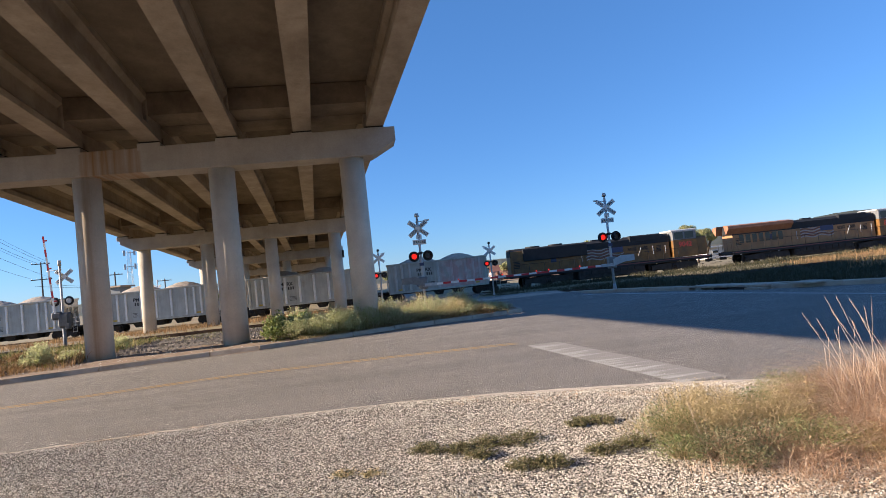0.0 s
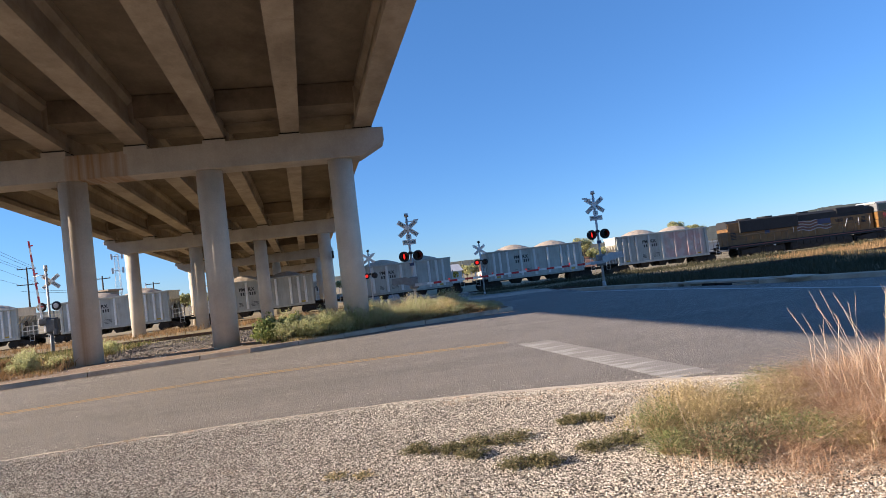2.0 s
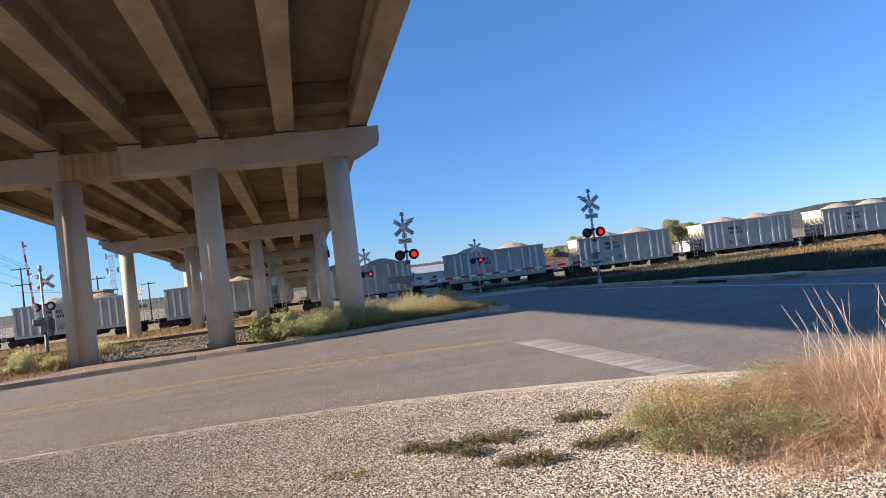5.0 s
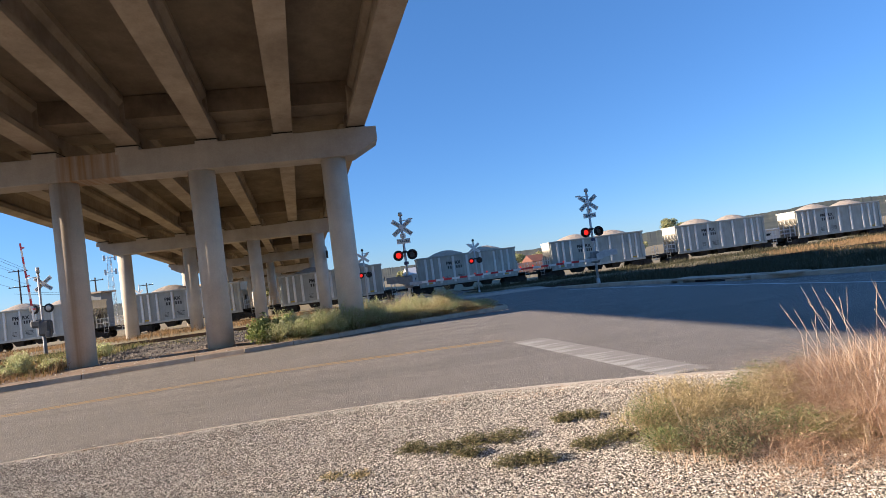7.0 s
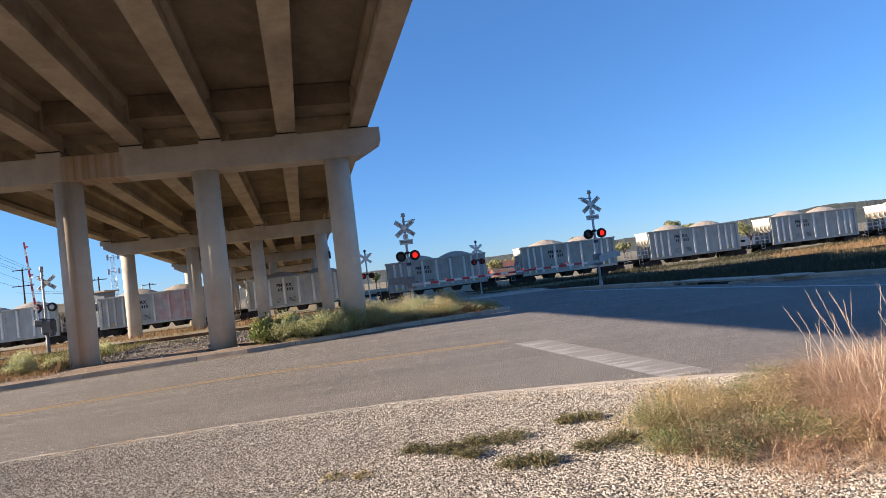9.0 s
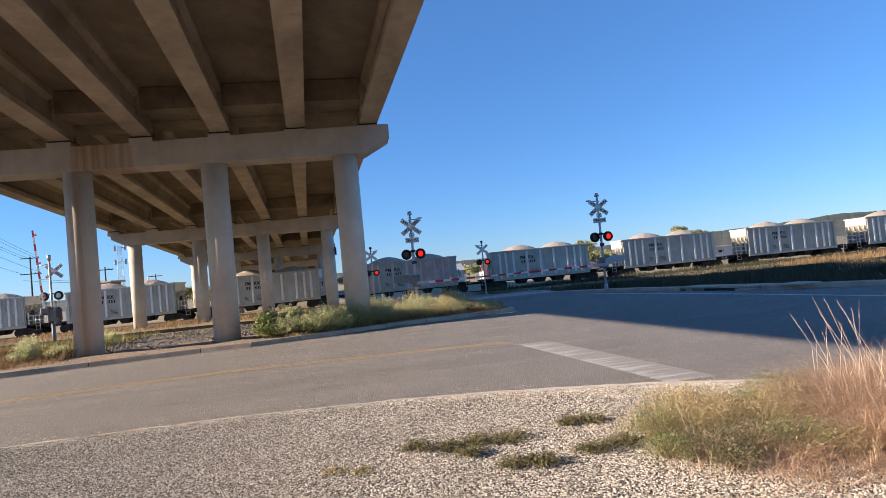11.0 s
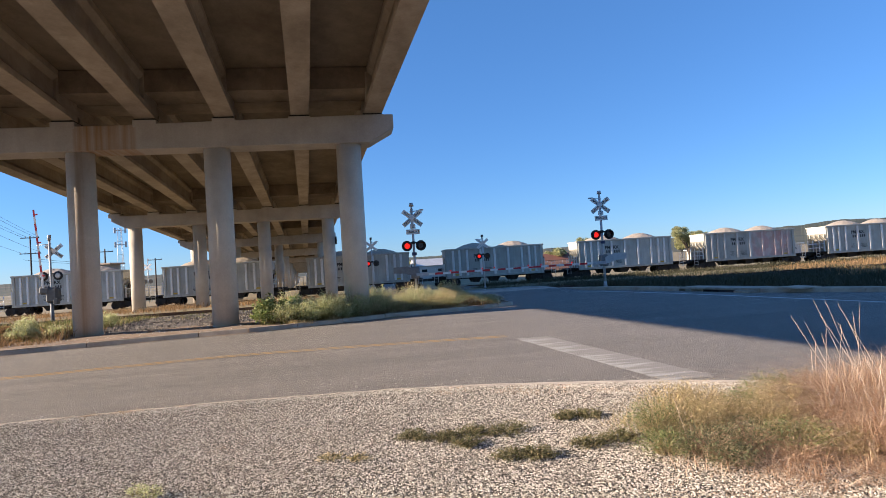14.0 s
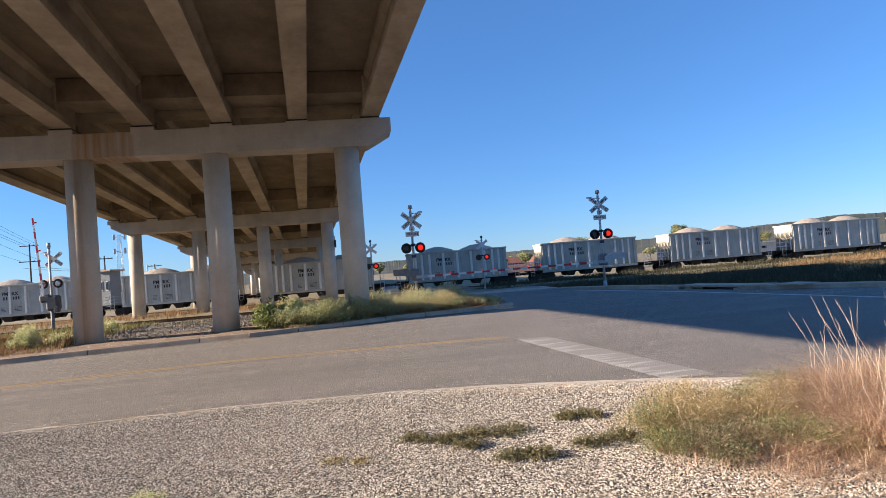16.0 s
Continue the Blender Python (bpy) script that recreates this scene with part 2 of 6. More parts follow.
def steps(*stops):
    """Knots from (start, step), (start, step) ... (end,)."""
    out = []
    for (a, d), b in zip(stops, stops[1:]):
        n = max(1, round((b[0] - a) / d))
        out += [a + (b[0] - a) * i / n for i in range(n)]
    return out + [stops[-1][0]]


ground = tagged(sheet("ground", steps((-3000, 600), (-600, 100), (-200, 20), (-60, 2.0), (20.2, 0.8), (26, 2.0), (90, 20), (300, 100), (900, 600), (3000,)),
                      steps((-3000, 700), (-600, 100), (-200, 20), (-60, 2), (60, 3), (130, 20), (300, 100), (900, 600), (3000,)), land, GRASSLAND),
                "dry grassy ground with bare dirt patches", "ground", kind="structure")
# asphalt: the side road and the street that crosses the tracks
side_road = tagged(band("road", steps((-60, 2), (-8, 0.5), (11.0,)), lambda x: verge_y(x) - 0.1, lambda x: kerb_y(x) + 0.05, lambda x, y: -0.12, ASPHALT, 12),
                   "worn grey asphalt side road with fine aggregate", "road", kind="structure")
street = tagged(sheet("road", steps((0, 0.08), (1.0,)), steps((-60, 3), (-6, 1.5), (60, 5), (130,)), lambda u, y: base(y) - 0.124, ASPHALT),
                "asphalt street in the shade of the overpass", "road", kind="structure")
for v in street.data.vertices:
    v.co.x = street_l(v.co.y) + v.co.x * (street_r(v.co.y) - street_l(v.co.y))
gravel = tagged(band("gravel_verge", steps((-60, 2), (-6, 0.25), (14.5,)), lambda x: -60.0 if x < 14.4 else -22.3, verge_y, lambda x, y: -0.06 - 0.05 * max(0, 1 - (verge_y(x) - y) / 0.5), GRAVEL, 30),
                "pale limestone gravel beside the road", "gravel", kind="structure")
island = tagged(band("dirt_verge", steps((-60, 3), (-12, 0.4), (10.7,)), lambda x: kerb_y(x) + 0.17, lambda x: kerb_y(x) + 3.6, lambda x, y: 0.02 + base(y) + 0.06 * noise.noise((x * 0.9, y * 0.9, 3)), DIRT, 12),
                "bare brown dirt strip behind the kerb", "ground", kind="structure")

apron = tagged(band("ballast_apron", steps((-40, 3), (-12, 0.5), (10.4,)), lambda x: kerb_y(x) + 3.55, lambda x: 12.2 - 0.06 * x, lambda x, y: 0.0 + base(y) + 0.07 * noise.noise((x * 0.8, y * 0.8, 7)) - 0.05 * max(0, y - 10), BALLAST, 16),
               "dark crushed rock and dirt beside the track", "ground", kind="structure")

DUST = speckled("road_dust", (0.58, 0.50, 0.41), (0.74, 0.66, 0.55), 6.0, 60, 0.95, bump=0.3, source="World", dirt=(0.46, 0.40, 0.33))
tagged(band("dust_strip", steps((-12, 0.3), (-2, 0.08), (11.5,)), lambda x: verge_y(x) - 0.03, lambda x: verge_y(x) + max(-0.02, 0.028 + 0.045 * noise.noise((x * 2.3, 0, 0)) + 0.03 * noise.noise((x * 9.1, 4, 0))) + 0.09 * max(0, min(1, (x - 5.2) / 1.5)), lambda x, y: -0.106, DUST, 2),
       "pale dusty edge of the asphalt", "road edge", kind="structure")
STAIN = speckled("oil_stain", (0.10, 0.09, 0.08), (0.20, 0.18, 0.16), 5.0, 60, 0.8, bump=0.3, source="World")
bm = bmesh.new()
bm.faces.new([bm.verts.new((1.36 + 0.24 * math.cos(a) * (1 + 0.3 * noise.noise((a, 0, 0))), -11.65 + 0.055 * math.sin(a) * (1 + 0.5 * noise.noise((a * 2, 3, 0))), -0.1155)) for a in (math.tau * i / 24 for i in range(24))])
tagged(new("oil_stain", mesh("oil_stain", bm, STAIN)), "dark oil streak on the asphalt", "stain", kind="structure")

GUTTER = speckled("gutter_dirt", (0.24, 0.175, 0.125), (0.36, 0.28, 0.205), 7.0, 40, 0.95, bump=0.8, source="World", dirt=(0.14, 0.10, 0.075))
tagged(band("dirt_strip", steps((-14, 0.1), (5.5,)), lambda x: kerb_y(x) - max(0.02, 0.12 + 0.30 * noise.noise((x * 0.8, 5, 0)) + 0.10 * noise.noise((x * 4.1, 9, 0))), lambda x: kerb_y(x) + 0.02, lambda x, y: -0.1125, GUTTER, 2),
       "brown dirt washed along the foot of the kerb", "dirt", kind="structure")

# ---- the overpass ----
BRIDGE_GO, BRIDGE_FALL, BENT_STEP = -1.63, -0.54, 23.55
GIRDERS = [5.63 - 2.63 * i for i in range(7)]
COLUMNS = (-8.95, -4.57, 0.0, 4.69)


def flare(k):
    """The western edge spreads south of the first bent, a widening added to slant its shadow."""
    return -1.0 * max(0, -k)


def bent_at(k):
    return BRIDGE_GO * k, BENT_STEP * k, BRIDGE_FALL * k


overpass = thing("overpass", Matrix(), "concrete highway overpass on round columns with water stains", "bridge")


def overpass_bent(k):
    dx, y, dz = bent_at(k)
    low = base(y)
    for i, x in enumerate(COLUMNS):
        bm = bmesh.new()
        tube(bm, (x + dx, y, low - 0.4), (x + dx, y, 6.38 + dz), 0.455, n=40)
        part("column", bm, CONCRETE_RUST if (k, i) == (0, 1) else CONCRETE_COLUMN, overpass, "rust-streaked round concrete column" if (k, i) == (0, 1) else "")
    bm = bmesh.new()
    a, b = -10.35 + dx, 6.38 + dx
    a += flare(k)
    prism(bm, [(a, 7.20 + dz), (a, 6.84 + dz), (a + 0.9, 6.34 + dz), (b - 0.9, 6.34 + dz), (b, 6.84 + dz), (b, 7.352 + dz), (b - 1.6, 7.352 + dz), (b - 9.5, 7.20 + dz)], y - 0.53, y + 0.53)
    bmesh.ops.bevel(bm, geom=bm.edges[:], offset=0.02, segments=1, affect="EDGES")
    cap = part("bent_cap", bm, CONCRETE_STAINED if k == 0 else CONCRETE, overpass, "water-stained concrete bent cap" if k == 0 else "")
    for i, x in enumerate(GIRDERS):
        x += flare(k) if i == 6 else 0
        part("bearing_seat", box(bmesh.new(), (x + dx, y, 7.23 + dz), (0.78, 1.064, 0.26), 0.012), CONCRETE, cap)
        for s in (-1, 1):
            bm = box(bmesh.new(), (x + dx, y + s * 0.30, 7.385 + dz), (0.70, 0.40, 0.05))
            part("bearing_pad", bm, RUBBER, cap, "black rubber bearing pad")


def overpass_span(k):
    """From bent k to bent k + 1."""
    (x0, y0, z0), (x1, y1, z1) = bent_at(k), bent_at(k + 1)
    profile = [(-0.33, 0), (0.33, 0), (0.33, 0.20), (0.10, 0.43), (0.10, 1.02), (0.25, 1.17), (0.25, 1.37), (-0.25, 1.37), (-0.25, 1.17), (-0.10, 1.02), (-0.10, 0.43), (-0.33, 0.20)]

    def swept(bm, outline, e0=0.07, e1=0.07, west=-99):
        rings = []
        for x, y, z, e, f in ((x0, y0, z0, e0, flare(k)), (x1, y1, z1, -e1, flare(k + 1))):
            rings.append([bm.verts.new((u + x + (f if u < west else 0), y + e, v + z)) for u, v in outline])
        m = len(outline)
        for i in range(m):
            bm.faces.new((rings[0][i], rings[0][(i + 1) % m], rings[1][(i + 1) % m], rings[1][i]))
        bm.faces.new(rings[0][::-1])
        bm.faces.new(rings[1])
        bmesh.ops.recalc_face_normals(bm, faces=bm.faces[:])
        return bm

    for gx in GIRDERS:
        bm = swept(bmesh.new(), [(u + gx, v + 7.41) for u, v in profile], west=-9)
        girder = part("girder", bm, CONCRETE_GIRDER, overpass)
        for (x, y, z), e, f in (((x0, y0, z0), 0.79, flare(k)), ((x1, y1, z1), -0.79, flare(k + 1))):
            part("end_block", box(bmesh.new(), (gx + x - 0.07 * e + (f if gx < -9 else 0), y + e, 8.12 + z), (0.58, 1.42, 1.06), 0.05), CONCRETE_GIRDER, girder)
    a, b = GIRDERS[-1] - 0.72, GIRDERS[0] + 0.72
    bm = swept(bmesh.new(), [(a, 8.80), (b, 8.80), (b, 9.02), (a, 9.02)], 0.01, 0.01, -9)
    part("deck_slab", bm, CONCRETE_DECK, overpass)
    # edge walls out of view, made tall so the deck's shadow reaches farther east
    for s, x in ((1, a), (-1, b)):
        bm = swept(bmesh.new(), [(x, 9.024), (x + s * 0.38, 9.024), (x + s * 0.22, 9.25), (x + s * 0.18, 10.45), (x, 10.45)], 0.01, 0.01, -9)
        part("parapet", bm, CONCRETE, overpass)
    # deep cast diaphragms between the girder ends, stained, with shade in their tone
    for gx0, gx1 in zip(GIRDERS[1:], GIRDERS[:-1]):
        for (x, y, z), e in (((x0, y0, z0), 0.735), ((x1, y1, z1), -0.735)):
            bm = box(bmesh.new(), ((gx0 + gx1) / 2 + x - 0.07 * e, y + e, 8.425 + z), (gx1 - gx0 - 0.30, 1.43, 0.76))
            part("diaphragm", bm, CONCRETE_DIM, overpass, "stained cast diaphragm with shade in its tone")


for k in range(-2, 8):
    overpass_bent(k)
for k in range(-2, 7):
    overpass_span(k)

part("junction_box", box(bmesh.new(), (3.58, 23.1, 4.1), (0.15, 0.3, 0.55), 0.01), RUBBER, overpass, "small dark junction box")

# ---- kerb: one cast piece after another ----
kerb = thing("kerb", Matrix(), "weathered concrete kerb along the side road", "kerb", kind="structure")
line = []
x = -40.0
while x < 10.6:
    line.append(Vector((x, kerb_y(x), 0)))
    x += 3.05 if x < -1 else 1.5
line += [Vector(p) for p in ((10.75, 0.75, 0), (10.95, 1.25, 0), (10.96, 2.2, 0), (10.3, 5.2, 0), (9.6, 8.2, -0.05))]
for p, q in zip(line, line[1:]):
    d = (q - p).normalized() * 0.012
    w = Vector((-(q - p).y, (q - p).x, 0)).normalized()
    bm = bmesh.new()
    rings = []
    for e in (p + d, q - d):
        rings.append([bm.verts.new(e + w * u + Vector((0, 0, v))) for u, v in ((0, -0.3), (0.0, -0.115), (0.085 if p.x < 1 else 0.03, -0.005), (0.115 if p.x < 1 else 0.06, 0.028), (0.17, 0.035), (0.17, -0.3))])
    for i in range(5):
        bm.faces.new((rings[0][i], rings[0][i + 1], rings[1][i + 1], rings[1][i]))
    bm.faces.new(rings[0][::-1])
    bm.faces.new(rings[1])
    bmesh.ops.recalc_face_normals(bm, faces=bm.faces[:])
    part("kerb_stone", bm, KERB, kerb)

# ---- more materials ----
PAINT_WHITE = speckled("road_paint_white", (0.37, 0.35, 0.32), (0.50, 0.475, 0.435), 5.0, 70, 0.8, bump=0.3, source="World", dirt=(0.27, 0.245, 0.215))
def worn_bar(k):
    c = k.ramp(k.noise(4, 5, 0.6, "World"), (0.3, (0.37, 0.355, 0.33)), (0.7, (0.46, 0.44, 0.41)))
    # scuffs that follow the wheels across the bar, heavier on its eastern half
    scuff = k.noise(1.0, 5, 0.65, "World", (0.55, 6.5, 1))
    side = k.math("SUBTRACT", k.axis("X"), k.math("MULTIPLY", k.axis("Y"), -0.091))
    more = k.ramp(k.math("SUBTRACT", side, 6.9), (0.25, 0.0), (0.95, 0.17))
    c = k.mix(k.ramp(k.math("ADD", scuff, more), (0.52, 0.0), (0.62, 0.88)), c, (0.25, 0.23, 0.205))
    c = k.mix(k.ramp(k.noise(34, 3, 0.7, "World"), (0.52, 0.0), (0.66, 0.7)), c, (0.24, 0.22, 0.195))
    k.color(c)
    k.bump(k.voronoi(48), 0.6, 0.009)


STOP_PAINT = mat("stop_bar_paint", worn_bar, 0.85)
LINE_WHITE = speckled("line_paint_white", (0.60, 0.58, 0.54), (0.74, 0.72, 0.68), 5.0, 70, 0.7, bump=0.2, source="World")
PAINT_YELLOW = speckled("road_paint_yellow", (0.40, 0.25, 0.085), (0.50, 0.32, 0.115), 3.0, 70, 0.8, bump=0.3, source="World", dirt=(0.30, 0.26, 0.21))
RAIL_STEEL = speckled("rail_steel", (0.08, 0.05, 0.035), (0.16, 0.10, 0.07), 4, 40, 0.6, 0.6, source="World")
TIE = speckled("tie_wood", (0.035, 0.028, 0.022), (0.09, 0.07, 0.055), 5, 40, 0.95, source="World")
MACHINE = speckled("machine_grey", (0.17, 0.175, 0.18), (0.27, 0.275, 0.28), 4, 50, 0.6, 0.2)
GATE_DARK = speckled("gate_machine_dark", (0.075, 0.078, 0.082), (0.13, 0.132, 0.135), 4, 50, 0.65, 0.1)
GALV = speckled("galvanised_steel", (0.42, 0.43, 0.45), (0.56, 0.57, 0.58), 5, 60, 0.5, 0.4)
ALU_PAINT = speckled("aluminium_paint", (0.50, 0.51, 0.52), (0.64, 0.65, 0.66), 3, 60, 0.55, 0.2, bump=0.1)
BLACK = speckled("black_paint", (0.010, 0.010, 0.011), (0.022, 0.022, 0.024), 6, 60, 0.6)
SIGN_WHITE = speckled("sign_white", (0.80, 0.80, 0.78), (0.88, 0.88, 0.86), 3, 50, 0.5, bump=0.05)
RED_BAND = speckled("red_reflector", (0.50, 0.02, 0.025), (0.62, 0.035, 0.04), 3, 60, 0.4, bump=0.05)
WOOD_POLE = speckled("pole_wood", (0.06, 0.045, 0.035), (0.13, 0.10, 0.075), 3, 30, 0.95)
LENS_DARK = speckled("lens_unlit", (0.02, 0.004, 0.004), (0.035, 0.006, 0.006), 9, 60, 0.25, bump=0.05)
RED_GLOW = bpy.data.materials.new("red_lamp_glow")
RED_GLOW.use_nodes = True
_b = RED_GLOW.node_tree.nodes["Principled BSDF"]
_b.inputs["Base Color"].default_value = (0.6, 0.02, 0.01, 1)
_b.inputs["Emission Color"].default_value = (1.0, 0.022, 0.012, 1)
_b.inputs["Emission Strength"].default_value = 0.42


def car_side_build(patch_tint, a=(0.39, 0.395, 0.355), b=(0.50, 0.505, 0.46)):
    """Dull silver sheet; the colour given, if any, tints faded shapes along one half."""
    def build(k):
        c = k.ramp(k.noise(0.8, 5, 0.6), (0.3, a), (0.7, b))
        streak = k.noise(1.0, 5, 0.65, "Object", (2.5, 2.5, 0.18))
        c = k.mix(0.8, c, k.ramp(streak, (0.32, 0.75), (0.62, 1.0)), "MULTIPLY")
        c = k.mix(k.ramp(k.noise(2.2, 5, 0.7, "Object", (1, 1, 0.5)), (0.56, 0.0), (0.75, 0.55)), c, (0.21, 0.17, 0.13))
        c = k.mix(0.40, c, k.ramp(k.random(), (0.0, (0.60, 0.58, 0.54)), (1.0, (1.0, 1.0, 1.0))), "MULTIPLY")
        if patch_tint:
            along = k.axis("X", "Object")
            half = k.math("MULTIPLY", k.ramp(k.math("MULTIPLY", along, 0.2), (0.0, 0.0), (0.12, 1.0)), k.ramp(k.math("MULTIPLY", along, 0.2), (0.86, 1.0), (0.97, 0.0)))
            shape = k.ramp(k.noise(1.0, 2, 0.45, "Object", (1.0, 1.0, 0.7)), (0.36, 0.10), (0.58, 0.52))
            c = k.mix(k.math("MULTIPLY", half, shape), c, patch_tint)
            c = k.mix(k.math("MULTIPLY", half, k.ramp(k.noise(1.7, 2, 0.4), (0.50, 0.0), (0.62, 0.35))), c, (0.60, 0.53, 0.50))
        k.color(c)
        k.rough(k.ramp(streak, (0.3, 0.65), (0.7, 0.42)))
        k.bump(k.noise(1.5, 4, 0.6), 0.15, 0.03)
    return build


CAR_SIDE = mat("weathered_aluminium", car_side_build(None), 0.5, 0.25)
CAR_PINK = mat("pink_patched_aluminium", car_side_build((0.60, 0.27, 0.24)), 0.5, 0.15)
RIB_PINK = mat("pink_patched_rib", car_side_build((0.62, 0.34, 0.30), (0.50, 0.50, 0.47), (0.58, 0.58, 0.55)), 0.5, 0.15)
CAR_RIB = speckled("rib_aluminium", (0.68, 0.68, 0.65), (0.80, 0.80, 0.77), 2, 40, 0.45, 0.2, bump=0.1)
CAR_END = speckled("end_sheet_paint", (0.58, 0.55, 0.47), (0.74, 0.71, 0.62), 2, 40, 0.6, 0.1, bump=0.1)
UNDER = speckled("running_gear_grime", (0.022, 0.019, 0.017), (0.055, 0.046, 0.04), 4, 40, 0.85)
STONE = speckled("crushed_stone", (0.36, 0.30, 0.23), (0.50, 0.43, 0.35), 3.5, 16, 0.95, bump=0.9)
LOCO_YELLOW = speckled("loco_yellow", (0.15, 0.075, 0.02), (0.27, 0.135, 0.032), 1.3, 30, 0.5, bump=0.08, dirt=(0.05, 0.036, 0.026))
LOCO_TAN = speckled("loco_faded_yellow", (0.37, 0.19, 0.075), (0.48, 0.26, 0.115), 0.9, 30, 0.6, bump=0.08, dirt=(0.17, 0.10, 0.06))
LOCO_GREY = speckled("loco_roof_grey", (0.010, 0.011, 0.013), (0.024, 0.024, 0.027), 1.5, 30, 0.75, bump=0.1)
LOCO_CAB = speckled("loco_cab_roof", (0.50, 0.50, 0.49), (0.66, 0.66, 0.65), 2, 30, 0.5, bump=0.05)
RED_PAINT = speckled("red_letter_paint", (0.15, 0.05, 0.045), (0.20, 0.07, 0.06), 2, 40, 0.5, bump=0.05)
NUMBER_RED = speckled("number_red", (0.62, 0.07, 0.04), (0.72, 0.10, 0.06), 2, 40, 0.5, bump=0.05)
WHITE_PAINT = speckled("faded_white_paint", (0.36, 0.31, 0.30), (0.46, 0.41, 0.39), 2, 40, 0.5, bump=0.05)
BLUE_PAINT = speckled("blue_flag_paint", (0.03, 0.04, 0.10), (0.05, 0.06, 0.14), 2, 40, 0.5, bump=0.05)
GLASS_DARK = speckled("cab_glass", (0.012, 0.015, 0.018), (0.02, 0.024, 0.028), 1, 10, 0.06, bump=0)


def text_mesh(name, body, size, material, depth=0.004, bold=0.035):
    cu = bpy.data.curves.new(name, "FONT")
    cu.body, cu.size, cu.extrude, cu.align_x, cu.align_y = body, size, depth, "CENTER", "CENTER"
    cu.offset = size * bold
    ob = new(name, cu)
    me = bpy.data.meshes.new_from_object(ob.evaluated_get(bpy.context.evaluated_depsgraph_get()))
    bpy.data.objects.remove(ob)
    me.materials.clear()
    me.materials.append(material)
    return me


def placed(ob, m):
    ob.matrix_basis = m
    return ob


# ---- markings, kerb across the street, drain inlets ----
bm = bmesh.new()
x = -40.0
while x < 7.9:
    y = float(np.interp(x, (-40, -2.5, -0.7, 1.9, 5.4, 8.0), (-9.8, -8.9, -8.6, -8.25, -8.55, -8.9)))
    y2 = float(np.interp(x + 0.8, (-40, -2.5, -0.7, 1.9, 5.4, 8.0), (-9.8, -8.9, -8.6, -8.25, -8.55, -8.9)))
    for e in (0.0, 0.22):
        bm.faces.new([bm.verts.new(p) for p in ((x, y + e, -0.116), (x + 0.8, y2 + e, -0.116), (x + 0.8, y2 + e + 0.10, -0.116), (x, y + e + 0.10, -0.116))])
    x += 0.8
tagged(new("centre_line", mesh("centre_line", bm, PAINT_YELLOW)), "faded yellow centre line on the side road", "road marking", kind="structure")
bm = bmesh.new()
strips = 16
for i in range(strips):
    y0, y1 = -9.37 - 5.6 * i / strips, -9.37 - 5.6 * (i + 1) / strips
    l0, l1 = 8.07 + 0.51 * i / strips, 8.07 + 0.51 * (i + 1) / strips
    bm.faces.new([bm.verts.new(p) for p in ((l0, y0, -0.115), (l1, y1, -0.115), (l1 + 0.72, y1, -0.115), (l0 + 0.73, y0, -0.115))])
tagged(new("stop_bar", mesh("stop_bar", bm, STOP_PAINT)), "worn white stop bar across one lane", "road marking", kind="structure")


def along(f, y0, y1, step, width, dz, name, material, label):
    bm = bmesh.new()
    y = y0
    while y < y1:
        bm.faces.new([bm.verts.new(p) for p in ((f(y), y, base(y) + dz), (f(y) + width, y, base(y) + dz), (f(y + step) + width, y + step, base(y + step) + dz), (f(y + step), y + step, base(y + step) + dz))])
        y += step
    bmesh.ops.recalc_face_normals(bm, faces=bm.faces[:])
    return tagged(new(name, mesh(name, bm, material)), label, "road marking", kind="structure")


along(lambda y: float(np.interp(y, (-40, -6.3, 0.5, 9.4, 16, 30), (21.5, 18.45, 17.75, 16.15, 15.0, 14.0))), -40, 30, 1.5, 0.15, -0.118, "edge_line", LINE_WHITE, "thin white edge line along the street")
along(lambda y: float(np.interp(y, (10, 31), (13.1, 11.6))), 11, 34, 1.5, 0.11, -0.118, "centre_line", PAINT_YELLOW, "faded yellow centre line of the street")
far_kerb = thing("kerb", Matrix(), "shaded concrete kerb with drain inlets along the street", "kerb", kind="structure")
y = -40.0
while y < 12:
    step = 1.0
    inlet = any(a < y + 0.5 < b for a, b in ((-2.0, 2.0),))
    bm = bmesh.new()
    rings = []
    for e in (y + 0.006, y + step - 0.006):
        x, z = street_r(e) - 0.02, base(e)
        outline = ((0, -0.3), (0, -0.12), (0.03, 0.02), (0.07, 0.045), (0.30, 0.05), (0.30, -0.3)) if not inlet else ((0.10, -0.04), (0.02, -0.03), (0.02, 0.04), (0.07, 0.055), (0.9, 0.06), (0.9, -0.04))
        rings.append([bm.verts.new((x + u, e, z + v)) for u, v in outline])
    for i in range(5):
        bm.faces.new((rings[0][i], rings[0][i + 1], rings[1][i + 1], rings[1][i]))
    bm.faces.new(rings[0][::-1])
    bm.faces.new(rings[1])
    bmesh.ops.recalc_face_normals(bm, faces=bm.faces[:])
    part("kerb_stone", bm, KERB, far_kerb)
    y += step
# solid black blocks fill the inlets, standing in for the shade inside
for y0 in (0.02, -1.02):
    part("inlet_box", box(bmesh.new(), (19.62, y0 + 0.48, -0.21), (0.9, 0.95, 0.30)), BLACK, far_kerb, "black block in place of a drain inlet's shaded hollow")
for y0, dy in ((1.45, 0.9), (-1.52, 0.9)):
    part("inlet_wing", box(bmesh.new(), (19.62, y0, -0.22), (0.9, dy, 0.34)), KERB, far_kerb)
bm = box(bmesh.new(), (20.4, -3.0, 0.045), (0.9, 1.2, 0.06), 0.01)
part("inlet_cover", bm, KERB, far_kerb, "flat concrete inlet cover")

# ---- the two tracks ----
TRACK_TURN = math.atan(-0.06)


